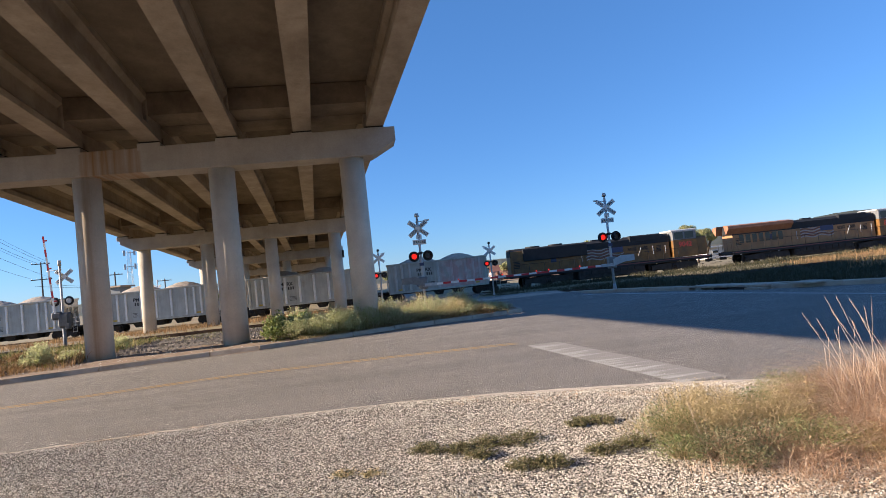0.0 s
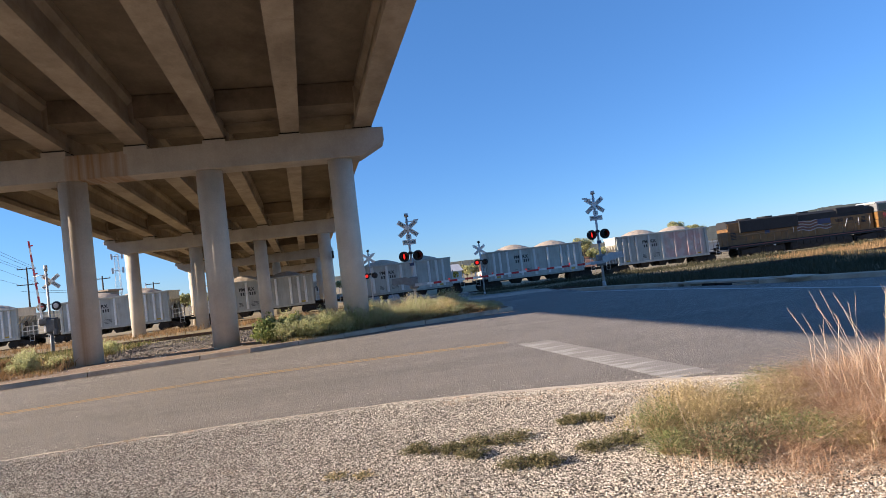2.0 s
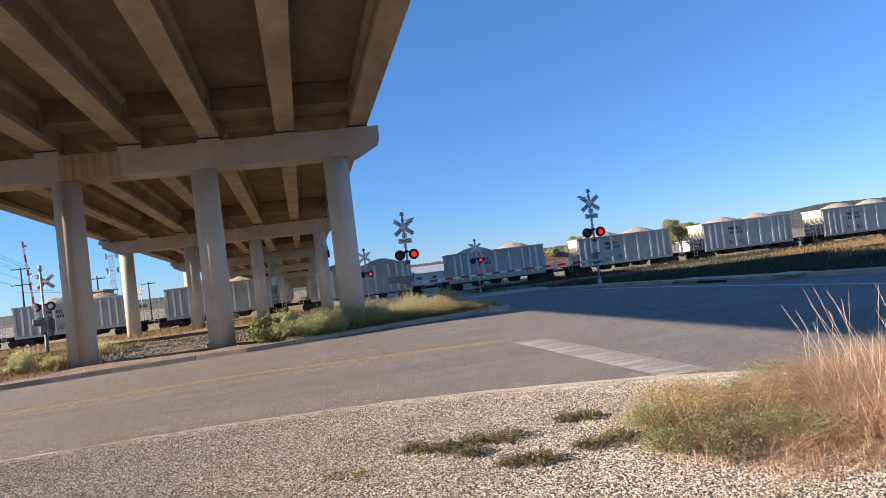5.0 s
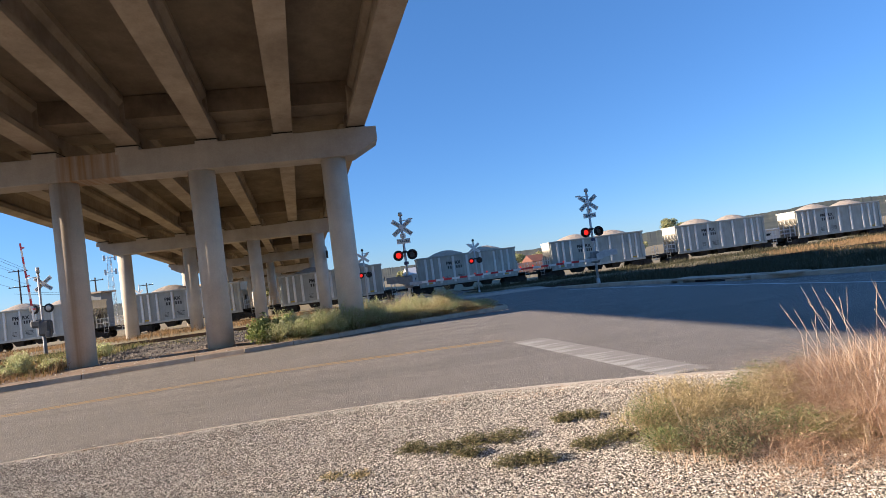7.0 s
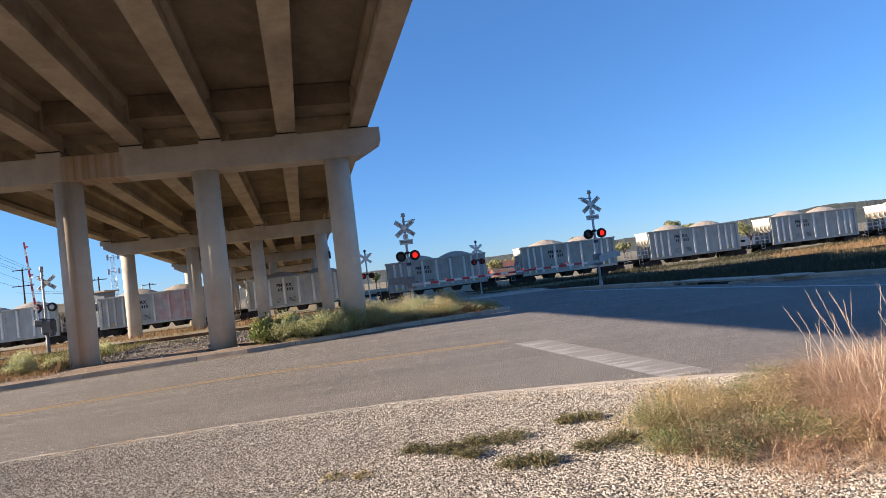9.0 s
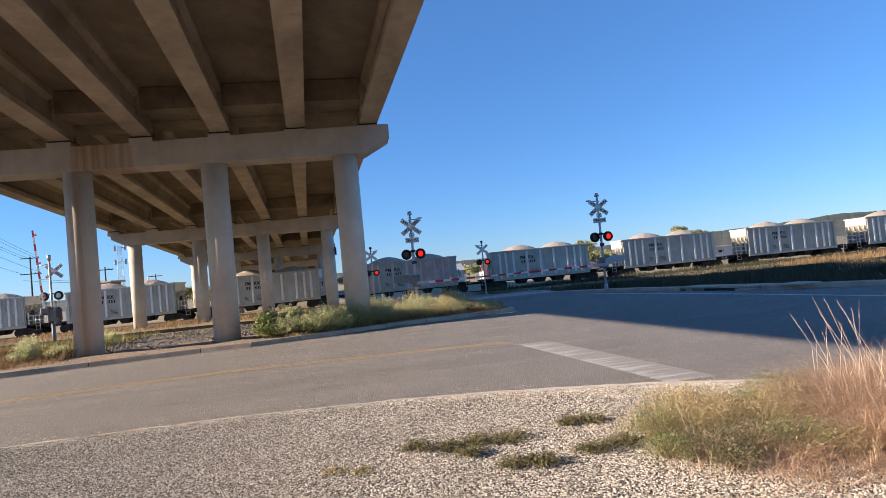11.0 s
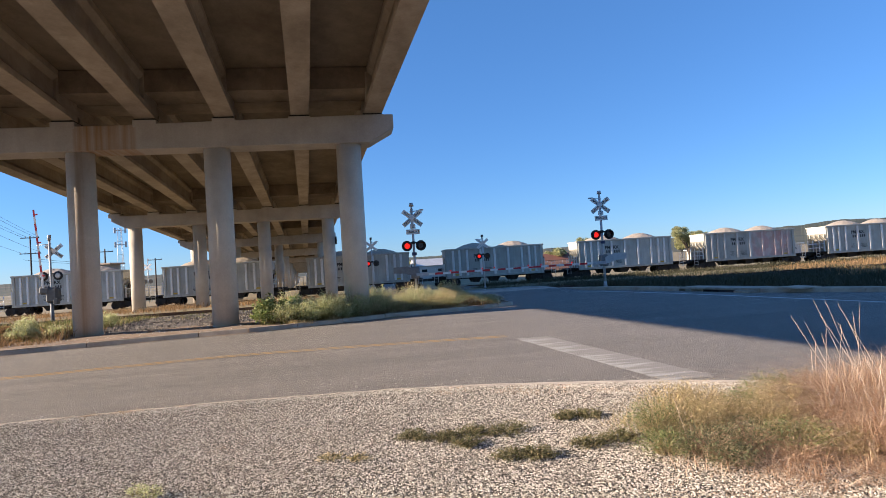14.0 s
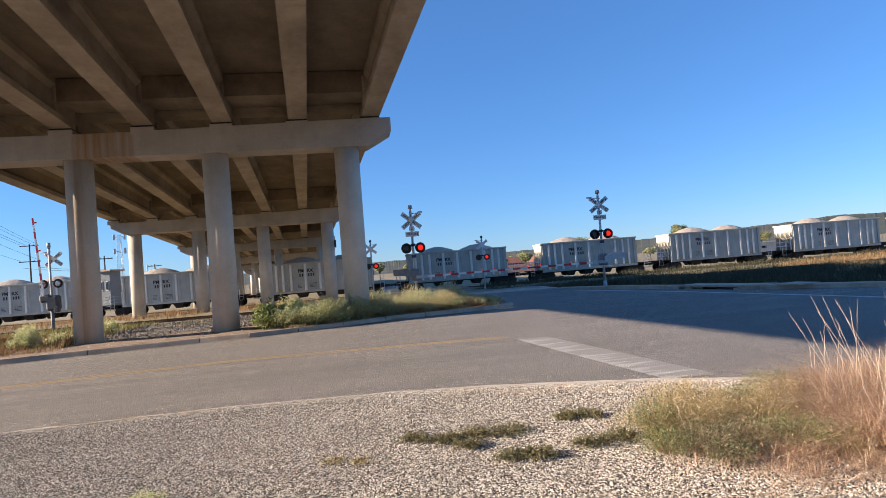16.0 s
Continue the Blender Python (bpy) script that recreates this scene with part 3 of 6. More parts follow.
def railway_track(k, x0, x1, label):
    m = Matrix.Translation((0, rail_y(0, k), RAIL_Z[k])) @ Matrix.Rotation(TRACK_TURN, 4, "Z")
    ob = thing("railway_track", m, label, "railway track", kind="structure")
    for s in (-1, 1):
        bm = bmesh.new()
        prism(bm, [(s * 0.75 + u, v) for u, v in ((-0.07, -0.17), (0.07, -0.17), (0.07, -0.15), (0.012, -0.13), (0.012, -0.045), (0.036, -0.035), (0.036, 0), (-0.036, 0), (-0.036, -0.035), (-0.012, -0.045), (-0.012, -0.13), (-0.07, -0.15))], x0, x1, "x")
        part("rail", bm, RAIL_STEEL, ob)
    bm = bmesh.new()
    prism(bm, [(-3.2, -0.75), (-1.75, -0.20), (1.75, -0.20), (3.2, -0.75)], x0, x1, "x")
    part("ballast_bed", bm, BALLAST, ob, "grey crushed-rock ballast")
    tie = mesh("tie", box(bmesh.new(), (0, 0, -0.25), (0.23, 2.6, 0.18), 0.012), TIE)
    n = 0
    x = -24.0
    while x < 24:
        if not (9 < x < 17.5):
            placed(part("tie", tie, TIE, ob), pose(x + random.uniform(-0.03, 0.03), random.uniform(-0.04, 0.04), 0, 0, 0, random.uniform(-1, 1)))
        x += 0.53
    # loose ballast stones, joined
    rng = random.Random(7 + k)
    verts, faces = [], []
    for _ in range(5200 if k == 0 else 1600):
        px, py = rng.uniform(-14 if k == 0 else -26, 5), rng.uniform(-3.1, 1.6)
        pz = -0.20 if abs(py) < 1.75 else -0.20 - (abs(py) - 1.75) * 0.38
        r = rng.uniform(0.025, 0.065)
        o = len(verts)
        verts += [(px + r * rng.uniform(0.6, 1.2), py, pz), (px, py + r, pz), (px - r * rng.uniform(0.6, 1.2), py, pz), (px, py - r, pz), (px + rng.uniform(-r, r) * 0.4, py + rng.uniform(-r, r) * 0.4, pz + r * rng.uniform(0.6, 1.2)), (px, py, pz - r * 0.5)]
        faces += [(o, o + 1, o + 4), (o + 1, o + 2, o + 4), (o + 2, o + 3, o + 4), (o + 3, o, o + 4)]
    me = bpy.data.meshes.new("ballast_stones")
    me.from_pydata(verts, [], faces)
    me.materials.append(BALLAST_STONE)
    tagged(part("ballast_stones", me, BALLAST_STONE, ob), kind="stuff")
    return ob


def islands_build(*stops, leaf=0.0):
    def build(k):
        c = k.ramp(k.random("island"), *stops)
        c = k.mix(0.35, c, k.ramp(k.noise(1.1, 3, 0.6, "World"), (0.3, 0.45), (0.7, 1.0)), "MULTIPLY")
        k.color(c)
        if leaf:
            thin, both = k.nt.nodes.new("ShaderNodeBsdfTranslucent"), k.nt.nodes.new("ShaderNodeMixShader")
            both.inputs[0].default_value = leaf
            k.link(c, thin.inputs["Color"])
            k.link(k.bsdf.outputs[0], both.inputs[1])
            k.link(thin.outputs[0], both.inputs[2])
            k.link(both.outputs[0], k.nt.nodes["Material Output"].inputs["Surface"])
    return build


BALLAST_STONE = mat("ballast_stone", islands_build((0.0, (0.07, 0.06, 0.055)), (0.6, (0.20, 0.175, 0.15)), (1.0, (0.36, 0.32, 0.265))), 0.95)
railway_track(0, -160, 120, "rusty railway track on dark ballast, empty")
railway_track(1, -260, 260, "railway track carrying the freight train")
# asphalt ramps and planks where the street crosses the tracks
for k in (0, 1):
    crossing = thing("level_crossing", Matrix.Translation((12.3, rail_y(12.3, k), RAIL_Z[k])) @ Matrix.Rotation(TRACK_TURN, 4, "Z"), "worn concrete crossing panels between the rails", "level crossing", kind="structure")
    for y0, y1 in ((-0.68, 0.68), (-1.6, -0.80), (0.80, 1.6)):
        for i in range(4):
            part("crossing_panel", box(bmesh.new(), (-4.0 + 2.44 * i, (y0 + y1) / 2, -0.075), (2.42, y1 - y0, 0.15), 0.012), KERB, crossing)
    for s in (-1, 1):
        bm = bmesh.new()
        prism(bm, [(s * 1.62, -0.005), (s * 1.62, -0.6), (s * 6.5, -0.6), (s * 6.5, -0.12)], -5.0, 5.0, "x")
        part("ramp", bm, ASPHALT, crossing, "asphalt approach ramp")

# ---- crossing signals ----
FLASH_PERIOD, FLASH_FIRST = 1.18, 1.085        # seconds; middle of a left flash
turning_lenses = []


def lamp_unit(parent, x, z, left, phase):
    """A round black backboard with a hood and a lens that turns its lit face to the road when it flashes."""
    bm = bmesh.new()
    tube(bm, (0, 0.02, 0), (0, -0.01, 0), 0.27, 0.27, n=28)
    board = placed(part("backboard", bm, BLACK, parent, "round black backboard"), pose(x, -0.10, z))
    bm = bmesh.new()
    n = 20
    rings = []
    for r, y0 in ((0.165, -0.011), (0.170, -0.30)):
        rings.append([bm.verts.new((r * math.cos(a), y0 * (1 if math.sin(a) > -0.35 else 0.55), r * math.sin(a))) for a in (math.tau * i / n for i in range(n))])
    for i in range(n):
        bm.faces.new((rings[0][i], rings[0][(i + 1) % n], rings[1][(i + 1) % n], rings[1][i])).smooth = True
    part("hood", bm, BLACK, board)
    bm = bmesh.new()
    tube(bm, (0, 0.10, 0), (0, 0.02, 0), 0.12, 0.17, n=20)
    part("housing", bm, BLACK, board)
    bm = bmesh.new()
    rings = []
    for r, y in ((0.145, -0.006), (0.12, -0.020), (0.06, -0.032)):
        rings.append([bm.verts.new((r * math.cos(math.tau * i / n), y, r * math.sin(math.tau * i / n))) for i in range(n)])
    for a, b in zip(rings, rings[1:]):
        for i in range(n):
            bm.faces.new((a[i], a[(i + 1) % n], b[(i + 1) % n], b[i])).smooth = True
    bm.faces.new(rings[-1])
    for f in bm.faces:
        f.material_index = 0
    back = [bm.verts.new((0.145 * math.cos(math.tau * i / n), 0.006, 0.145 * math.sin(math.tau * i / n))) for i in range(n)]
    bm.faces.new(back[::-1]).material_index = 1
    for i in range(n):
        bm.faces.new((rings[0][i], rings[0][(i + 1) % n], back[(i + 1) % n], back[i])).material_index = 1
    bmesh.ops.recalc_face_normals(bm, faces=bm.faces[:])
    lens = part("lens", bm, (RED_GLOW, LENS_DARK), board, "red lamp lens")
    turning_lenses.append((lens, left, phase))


def blade(parent, angle, z, words, lettered):
    bm = box(bmesh.new(), (0, 0, 0), (1.22, 0.02, 0.23), 0.006)
    b = placed(part("crossbuck_blade", bm, SIGN_WHITE, parent), pose(0, -0.07 - 0.012 * (angle > 0), z) @ Matrix.Rotation(radians(angle), 4, "Y"))
    if lettered:
        for w, x in words:
            t = part("lettering", text_mesh("lettering", w, 0.175, BLACK, bold=0.012), BLACK, b, "black sign lettering")
            t.matrix_basis = pose(x, -0.0135, 0, 90)
    else:
        for s in (-1, 1):
            part("stiffener", box(bmesh.new(), (s * 0.3, -0.014, 0), (0.4, 0.012, 0.03)), GALV, b)


def crossing_signal(name, m, top, lamps_z, lettered, gate, phase, base_z, label, arm=None):
    """A mast with bell, crossbuck and a pair of flashing lamps; gate: 'down', 'up' or none. Local -y faces the reader."""
    ob = thing(name, m, label, "crossing signal", "level crossing signals")
    bm = bmesh.new()
    tube(bm, (0, 0, base_z), (0, 0, top - 0.30), 0.065, n=14)
    part("mast", bm, ALU_PAINT, ob, "aluminium-painted mast")
    bm = bmesh.new()
    tube(bm, (0, 0, base_z), (0, 0, base_z + 0.35), 0.12, 0.08, n=14)
    tube(bm, (0, 0, base_z), (0, 0, base_z + 0.06), 0.24, n=14)
    part("mast_base", bm, GALV, ob)
    bm = bmesh.new()
    tube(bm, (0, 0, top - 0.32), (0, 0, top - 0.16), 0.05, n=10)
    tube(bm, (0, 0, top - 0.18), (0, 0, top), 0.125, 0.09, n=16)
    part("bell", bm, GALV if lettered else BLACK, ob, "crossing bell")
    bm = bmesh.new()
    tube(bm, (-0.1 if name else 0, 0, top - 0.45), (0.55, 0, top - 0.40), 0.022, n=8)
    box(bm, (0.50, 0, top - 0.38), (0.22, 0.10, 0.07))
    placed(part("bracket", bm, GALV, ob), pose(0, 0, 0, 0, 0, 180 if arm == "left" else 0))
    cz = top - 0.80
    blade(ob, 38, cz, (("RAIL", -0.33), ("ROAD", 0.33)), lettered)
    blade(ob, -38, cz, (("CROS", -0.33), ("SING", 0.33)), lettered)
    if lettered:
        for z, w, txt, size in ((cz - 0.42, 0.28, "2", 0.26), (cz - 0.70, 0.70, "TRACKS", 0.20)):
            plate = placed(part("track_plate", box(bmesh.new(), (0, 0, 0), (w, 0.02, 0.26 if txt != "2" else 0.24), 0.006), SIGN_WHITE, ob), pose(0, -0.08, z))
            placed(part("lettering", text_mesh("lettering", txt, size * 0.85, BLACK, bold=0.012), BLACK, plate, "black sign lettering"), pose(0, -0.0135, 0, 90))
    bm = bmesh.new()
    tube(bm, (-0.36, -0.02, lamps_z + 0.16), (0.36, -0.02, lamps_z + 0.16), 0.03, n=10)
    for s in (-1, 1):
        tube(bm, (s * 0.36, -0.02, lamps_z + 0.16), (s * 0.36, -0.02, lamps_z), 0.03, n=8)
    box(bm, (0, 0, lamps_z + 0.16), (0.20, 0.18, 0.14), 0.02)
    part("lamp_arm", bm, BLACK, ob)
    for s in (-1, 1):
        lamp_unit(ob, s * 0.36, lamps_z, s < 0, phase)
    if lettered:
        part("id_plate", box(bmesh.new(), (0, -0.08, lamps_z - 0.42), (0.24, 0.015, 0.16)), BLUE_PAINT, ob, "small blue notice plate")
    if gate:
        gz = 1.15 + 0.25
        bm = bmesh.new()
        box(bm, (0, 0.02, gz), (0.42, 0.46, 0.62), 0.05)
        part("gate_mechanism", bm, MACHINE, ob, "grey gate machine housing")
        # counterweight arms behind the pivot
        side = -1 if arm == "left" else 1
        bm = bmesh.new()
        prism(bm, [(0.0, gz - 0.2), (0.0, gz + 0.16), (-side * 0.45, gz + 0.34), (-side * 1.15, gz + 0.32), (-side * 1.15, gz + 0.02), (-side * 0.6, gz - 0.02)], -0.34, -0.28)
        # the right-hand arm's plate takes a darker grey in place of shade
        weight = part("counterweight", bm, MACHINE if arm == "right" else GALV, ob, "grey steel counterweight plate")
        # arm in red and white bands
        angle = 0 if gate == "down" else 82
        length = 5.9 if gate == "down" else 5.1
        pivot = part("gate_arm", box(bmesh.new(), (side * 0.3, 0, 0), (0.7, 0.06, 0.16), 0.01), GALV, ob, "striped red and white gate arm")
        pivot.matrix_basis = pose(0, -0.24, gz - 0.12) @ Matrix.Rotation(radians(-side * angle), 4, "Y")
        n = int(length / 0.42)
        for i in range(n):
            part("arm_band", box(bmesh.new(), (side * (0.55 + 0.42 * i + 0.21), 0, 0), (0.418, 0.035, 0.11 - 0.002 * i)), RED_BAND if i % 2 else SIGN_WHITE, pivot)
        for i in (3, 7, n - 1):
            bm = bmesh.new()
            box(bm, (side * (0.55 + 0.42 * i), 0, 0.10), (0.06, 0.06, 0.07), 0.01)
            part("arm_light", bm, RED_GLOW if gate == "down" else RED_BAND, pivot, "small red arm light")
    return ob


def facing(x, y, z=0.0, turn=0.0):
    return pose(x, y, z, 0, 0, turn)


crossing_signal("crossing_signal", facing(7.80, 8.3, 0, 2), 5.0, 2.78, True, "down", 0.0, -0.1, "crossing signal with lettered crossbuck and lowered striped gate", "right")
crossing_signal("crossing_signal", facing(18.15, 8.5, 0, -8), 5.2, 2.80, True, "down", 0.0, -0.1, "crossing signal with lettered crossbuck on the grass bank", "left")
crossing_signal("crossing_signal", facing(16.35, 30.2, 0, -10), 4.25, 2.33, False, None, -0.05, -0.7, "smaller crossing signal with blank crossbuck near the train", "left")
crossing_signal("crossing_signal", facing(6.5, 31.8, 0, 2), 4.65, 2.30, False, None, -0.05, -0.7, "crossing signal with blank crossbuck beyond the weeds", "right")


def side_signal():
    """The signal of the lane beside the overpass: lamps seen from behind, gate raised."""
    ob = thing("crossing_signal", pose(-13.25, 16.8, 0, 0, 0, -4), "crossing signal with unlit lamps and a raised striped gate", "crossing signal", "level crossing signals")
    bm = bmesh.new()
    tube(bm, (0, 0, -0.5), (0, 0, 4.75), 0.065, n=14)
    part("mast", bm, ALU_PAINT, ob, "aluminium-painted mast")
    bm = bmesh.new()
    tube(bm, (0, 0, 4.72), (0, 0, 5.05), 0.10, 0.10, n=14)
    part("bell", bm, GALV, ob, "crossing bell")
    for angle, words in ((38, (("RAIL", -0.33), ("ROAD", 0.33))), (-38, (("CROS", -0.33), ("SING", 0.33)))):
        b = placed(part("crossbuck_blade", box(bmesh.new(), (0, 0, 0), (1.22, 0.02, 0.23), 0.006), SIGN_WHITE, ob), pose(0.18, 0.10 + 0.012 * (angle > 0), 4.05) @ Matrix.Rotation(radians(angle), 4, "Y"))
        for w, x in words:
            placed(part("lettering", text_mesh("lettering", w, 0.175, BLACK, bold=0.012), BLACK, b, "black sign lettering"), pose(x, -0.0135, 0, 90))
    bm = bmesh.new()
    tube(bm, (-0.75, 0, 4.45), (0.1, 0, 4.5), 0.022, n=8)
    part("bracket", bm, GALV, ob)
    bm = bmesh.new()
    tube(bm, (-0.42, 0, 2.7), (0.42, 0, 2.7), 0.03, n=8)
    part("lamp_arm", bm, BLACK, ob)
    for s in (-1, 1):
        bm = bmesh.new()
        n = 24
        rings = [[bm.verts.new((s * 0.42 + r * math.cos(math.tau * i / n), y, 2.57 + r * math.sin(math.tau * i / n))) for i in range(n)] for r, y in ((0.27, -0.02), (0.27, 0.02), (0.17, 0.03), (0.17, -0.05))]
        for a, b in zip(rings, rings[1:] + rings[:1]):
            for i in range(n):
                bm.faces.new((a[i], a[(i + 1) % n], b[(i + 1) % n], b[i]))
        bmesh.ops.recalc_face_normals(bm, faces=bm.faces[:])
        board = part("backboard", bm, BLACK, ob, "round black backboard")
        bm = bmesh.new()
        tube(bm, (s * 0.42, -0.06, 2.57), (s * 0.42, -0.03, 2.57), 0.13, 0.168, n=20)
        part("lamp_glass", bm, ALU_PAINT, board, "pale unlit lamp face")
    bm = bmesh.new()
    box(bm, (0.10, 0.02, 1.42), (0.72, 0.55, 0.92), 0.12)
    box(bm, (-0.30, -0.1, 1.72), (0.66, 0.32, 0.50), 0.12)
    box(bm, (0.34, -0.12, 1.05), (0.30, 0.30, 0.40), 0.06)
    part("gate_mechanism", bm, GATE_DARK, ob, "dark grey gate machine housing")
    pivot = part("gate_arm", box(bmesh.new(), (0, 0, 0.3), (0.12, 0.06, 0.8), 0.01), SIGN_WHITE, ob, "raised striped red and white gate arm")
    pivot.matrix_basis = pose(-0.33, -0.2, 1.7) @ Matrix.Rotation(radians(-4.5), 4, "Y")
    for i in range(10):
        part("arm_band", box(bmesh.new(), (0, 0, 0.7 + 0.42 * i + 0.21), (0.115 - 0.002 * i, 0.035, 0.418)), RED_BAND if i % 2 else SIGN_WHITE, pivot)
    for z in (0.9, 2.9, 4.6):
        part("arm_light", box(bmesh.new(), (0.12, 0, z), (0.14, 0.08, 0.08), 0.01), RED_BAND, pivot)
    part("mast_base", tube(bmesh.new(), (0, 0, -0.5), (0, 0, 0.95), 0.10, n=14), MACHINE, ob)


side_signal()


def far_signal():
    ob = thing("crossing_signal", pose(-20.55, 58, -0.5, 0, 0, -12), "distant crossing signal with blank crossbuck beyond the train", "crossing signal", "level crossing signals")
    part("mast", tube(bmesh.new(), (0, 0, 0), (0, 0, 5.54), 0.06, n=10), ALU_PAINT, ob)
    for angle in (38, -38):
        placed(part("crossbuck_blade", box(bmesh.new(), (0, 0, 0), (1.22, 0.02, 0.23), 0.006), SIGN_WHITE, ob), pose(0, -0.07 - 0.012 * (angle > 0), 4.44) @ Matrix.Rotation(radians(angle), 4, "Y"))
    for x in (-0.36, 0.36):
        part("backboard", tube(bmesh.new(), (x, -0.08, 2.64), (x, -0.11, 2.64), 0.27, n=20), BLACK, ob, "round black backboard")


far_signal()

# ---- the freight train ----
PITCH = 14.1
movers = []


def train_place(s):
    return pose(s, rail_y(s, 1), RAIL_Z[1], 0, 0, math.degrees(TRACK_TURN))


def truck_mesh(axles, wheelbase):
    """Side frames, bolster and springs of one truck, round its own middle."""
    bm = bmesh.new()
    half = wheelbase * (axles - 1) / 2
    for s in (-1, 1):
        prism(bm, [(-half - 0.25, 0.30), (-half - 0.25, 0.62), (-half + 0.25, 0.70), (-0.35, 0.82), (0.35, 0.82), (half - 0.25, 0.70), (half + 0.25, 0.62), (half + 0.25, 0.30), (half - 0.25, 0.36), (0.4, 0.20), (-0.4, 0.20), (-half + 0.25, 0.36)], s * 1.02 - 0.09, s * 1.02 + 0.09)
        for i in (-1, 0, 1):
            tube(bm, (i * 0.18, s * 1.13, 0.28), (i * 0.18, s * 1.13, 0.62), 0.07, n=8)
    box(bm, (0, 0, 0.72), (0.5, 2.2, 0.26))
    return bm


def wheelset_mesh():
    bm = bmesh.new()
    for s in (-1, 1):
        tube(bm, (0, s * 0.70, 0.42), (0, s * 0.83, 0.42), 0.42, 0.41, n=22, smooth=False)
        tube(bm, (0, s * 0.83, 0.42), (0, s * 0.86, 0.42), 0.12, n=12)
    tube(bm, (0, -1.0, 0.42), (0, 1.0, 0.42), 0.08, n=8)
    return bm


TRUCK = mesh("truck_frame", truck_mesh(2, 1.78), UNDER)
WHEELSET = mesh("wheelset", wheelset_mesh(), UNDER)
HALF, TOP, LOW = 5.18, 3.90, 0.98


def heap_mesh(seed):
    """Two cones of crushed stone that rise over the rim, with a rough surface."""
    bm = bmesh.new()
    nx, ny = 64, 18
    rows = []
    for j in range(ny + 1):
        row = []
        for i in range(nx + 1):
            x, y = -HALF + 0.06 + (2 * HALF - 0.12) * i / nx, -1.42 + 2.84 * j / ny
            z = TOP - 0.55
            for cx, h, w in ((-1.95, 0.62, 2.3), (2.25, 0.60, 2.2)):
                d = math.hypot((x - cx) / w, y / 1.45)
                z = max(z, TOP - 0.55 + (h + 0.52) * (1 - d ** 1.7 * 0.62))
            z += 0.035 * noise.noise((x * 2.5 + seed, y * 2.5, seed)) + 0.02 * noise.noise((x * 9, y * 9 + seed, 0))
            row.append(bm.verts.new((x, y, z)))
        rows.append(row)
    for a, b in zip(rows, rows[1:]):
        for i in range(nx):
            bm.faces.new((a[i], a[i + 1], b[i + 1], b[i]))
    return bm


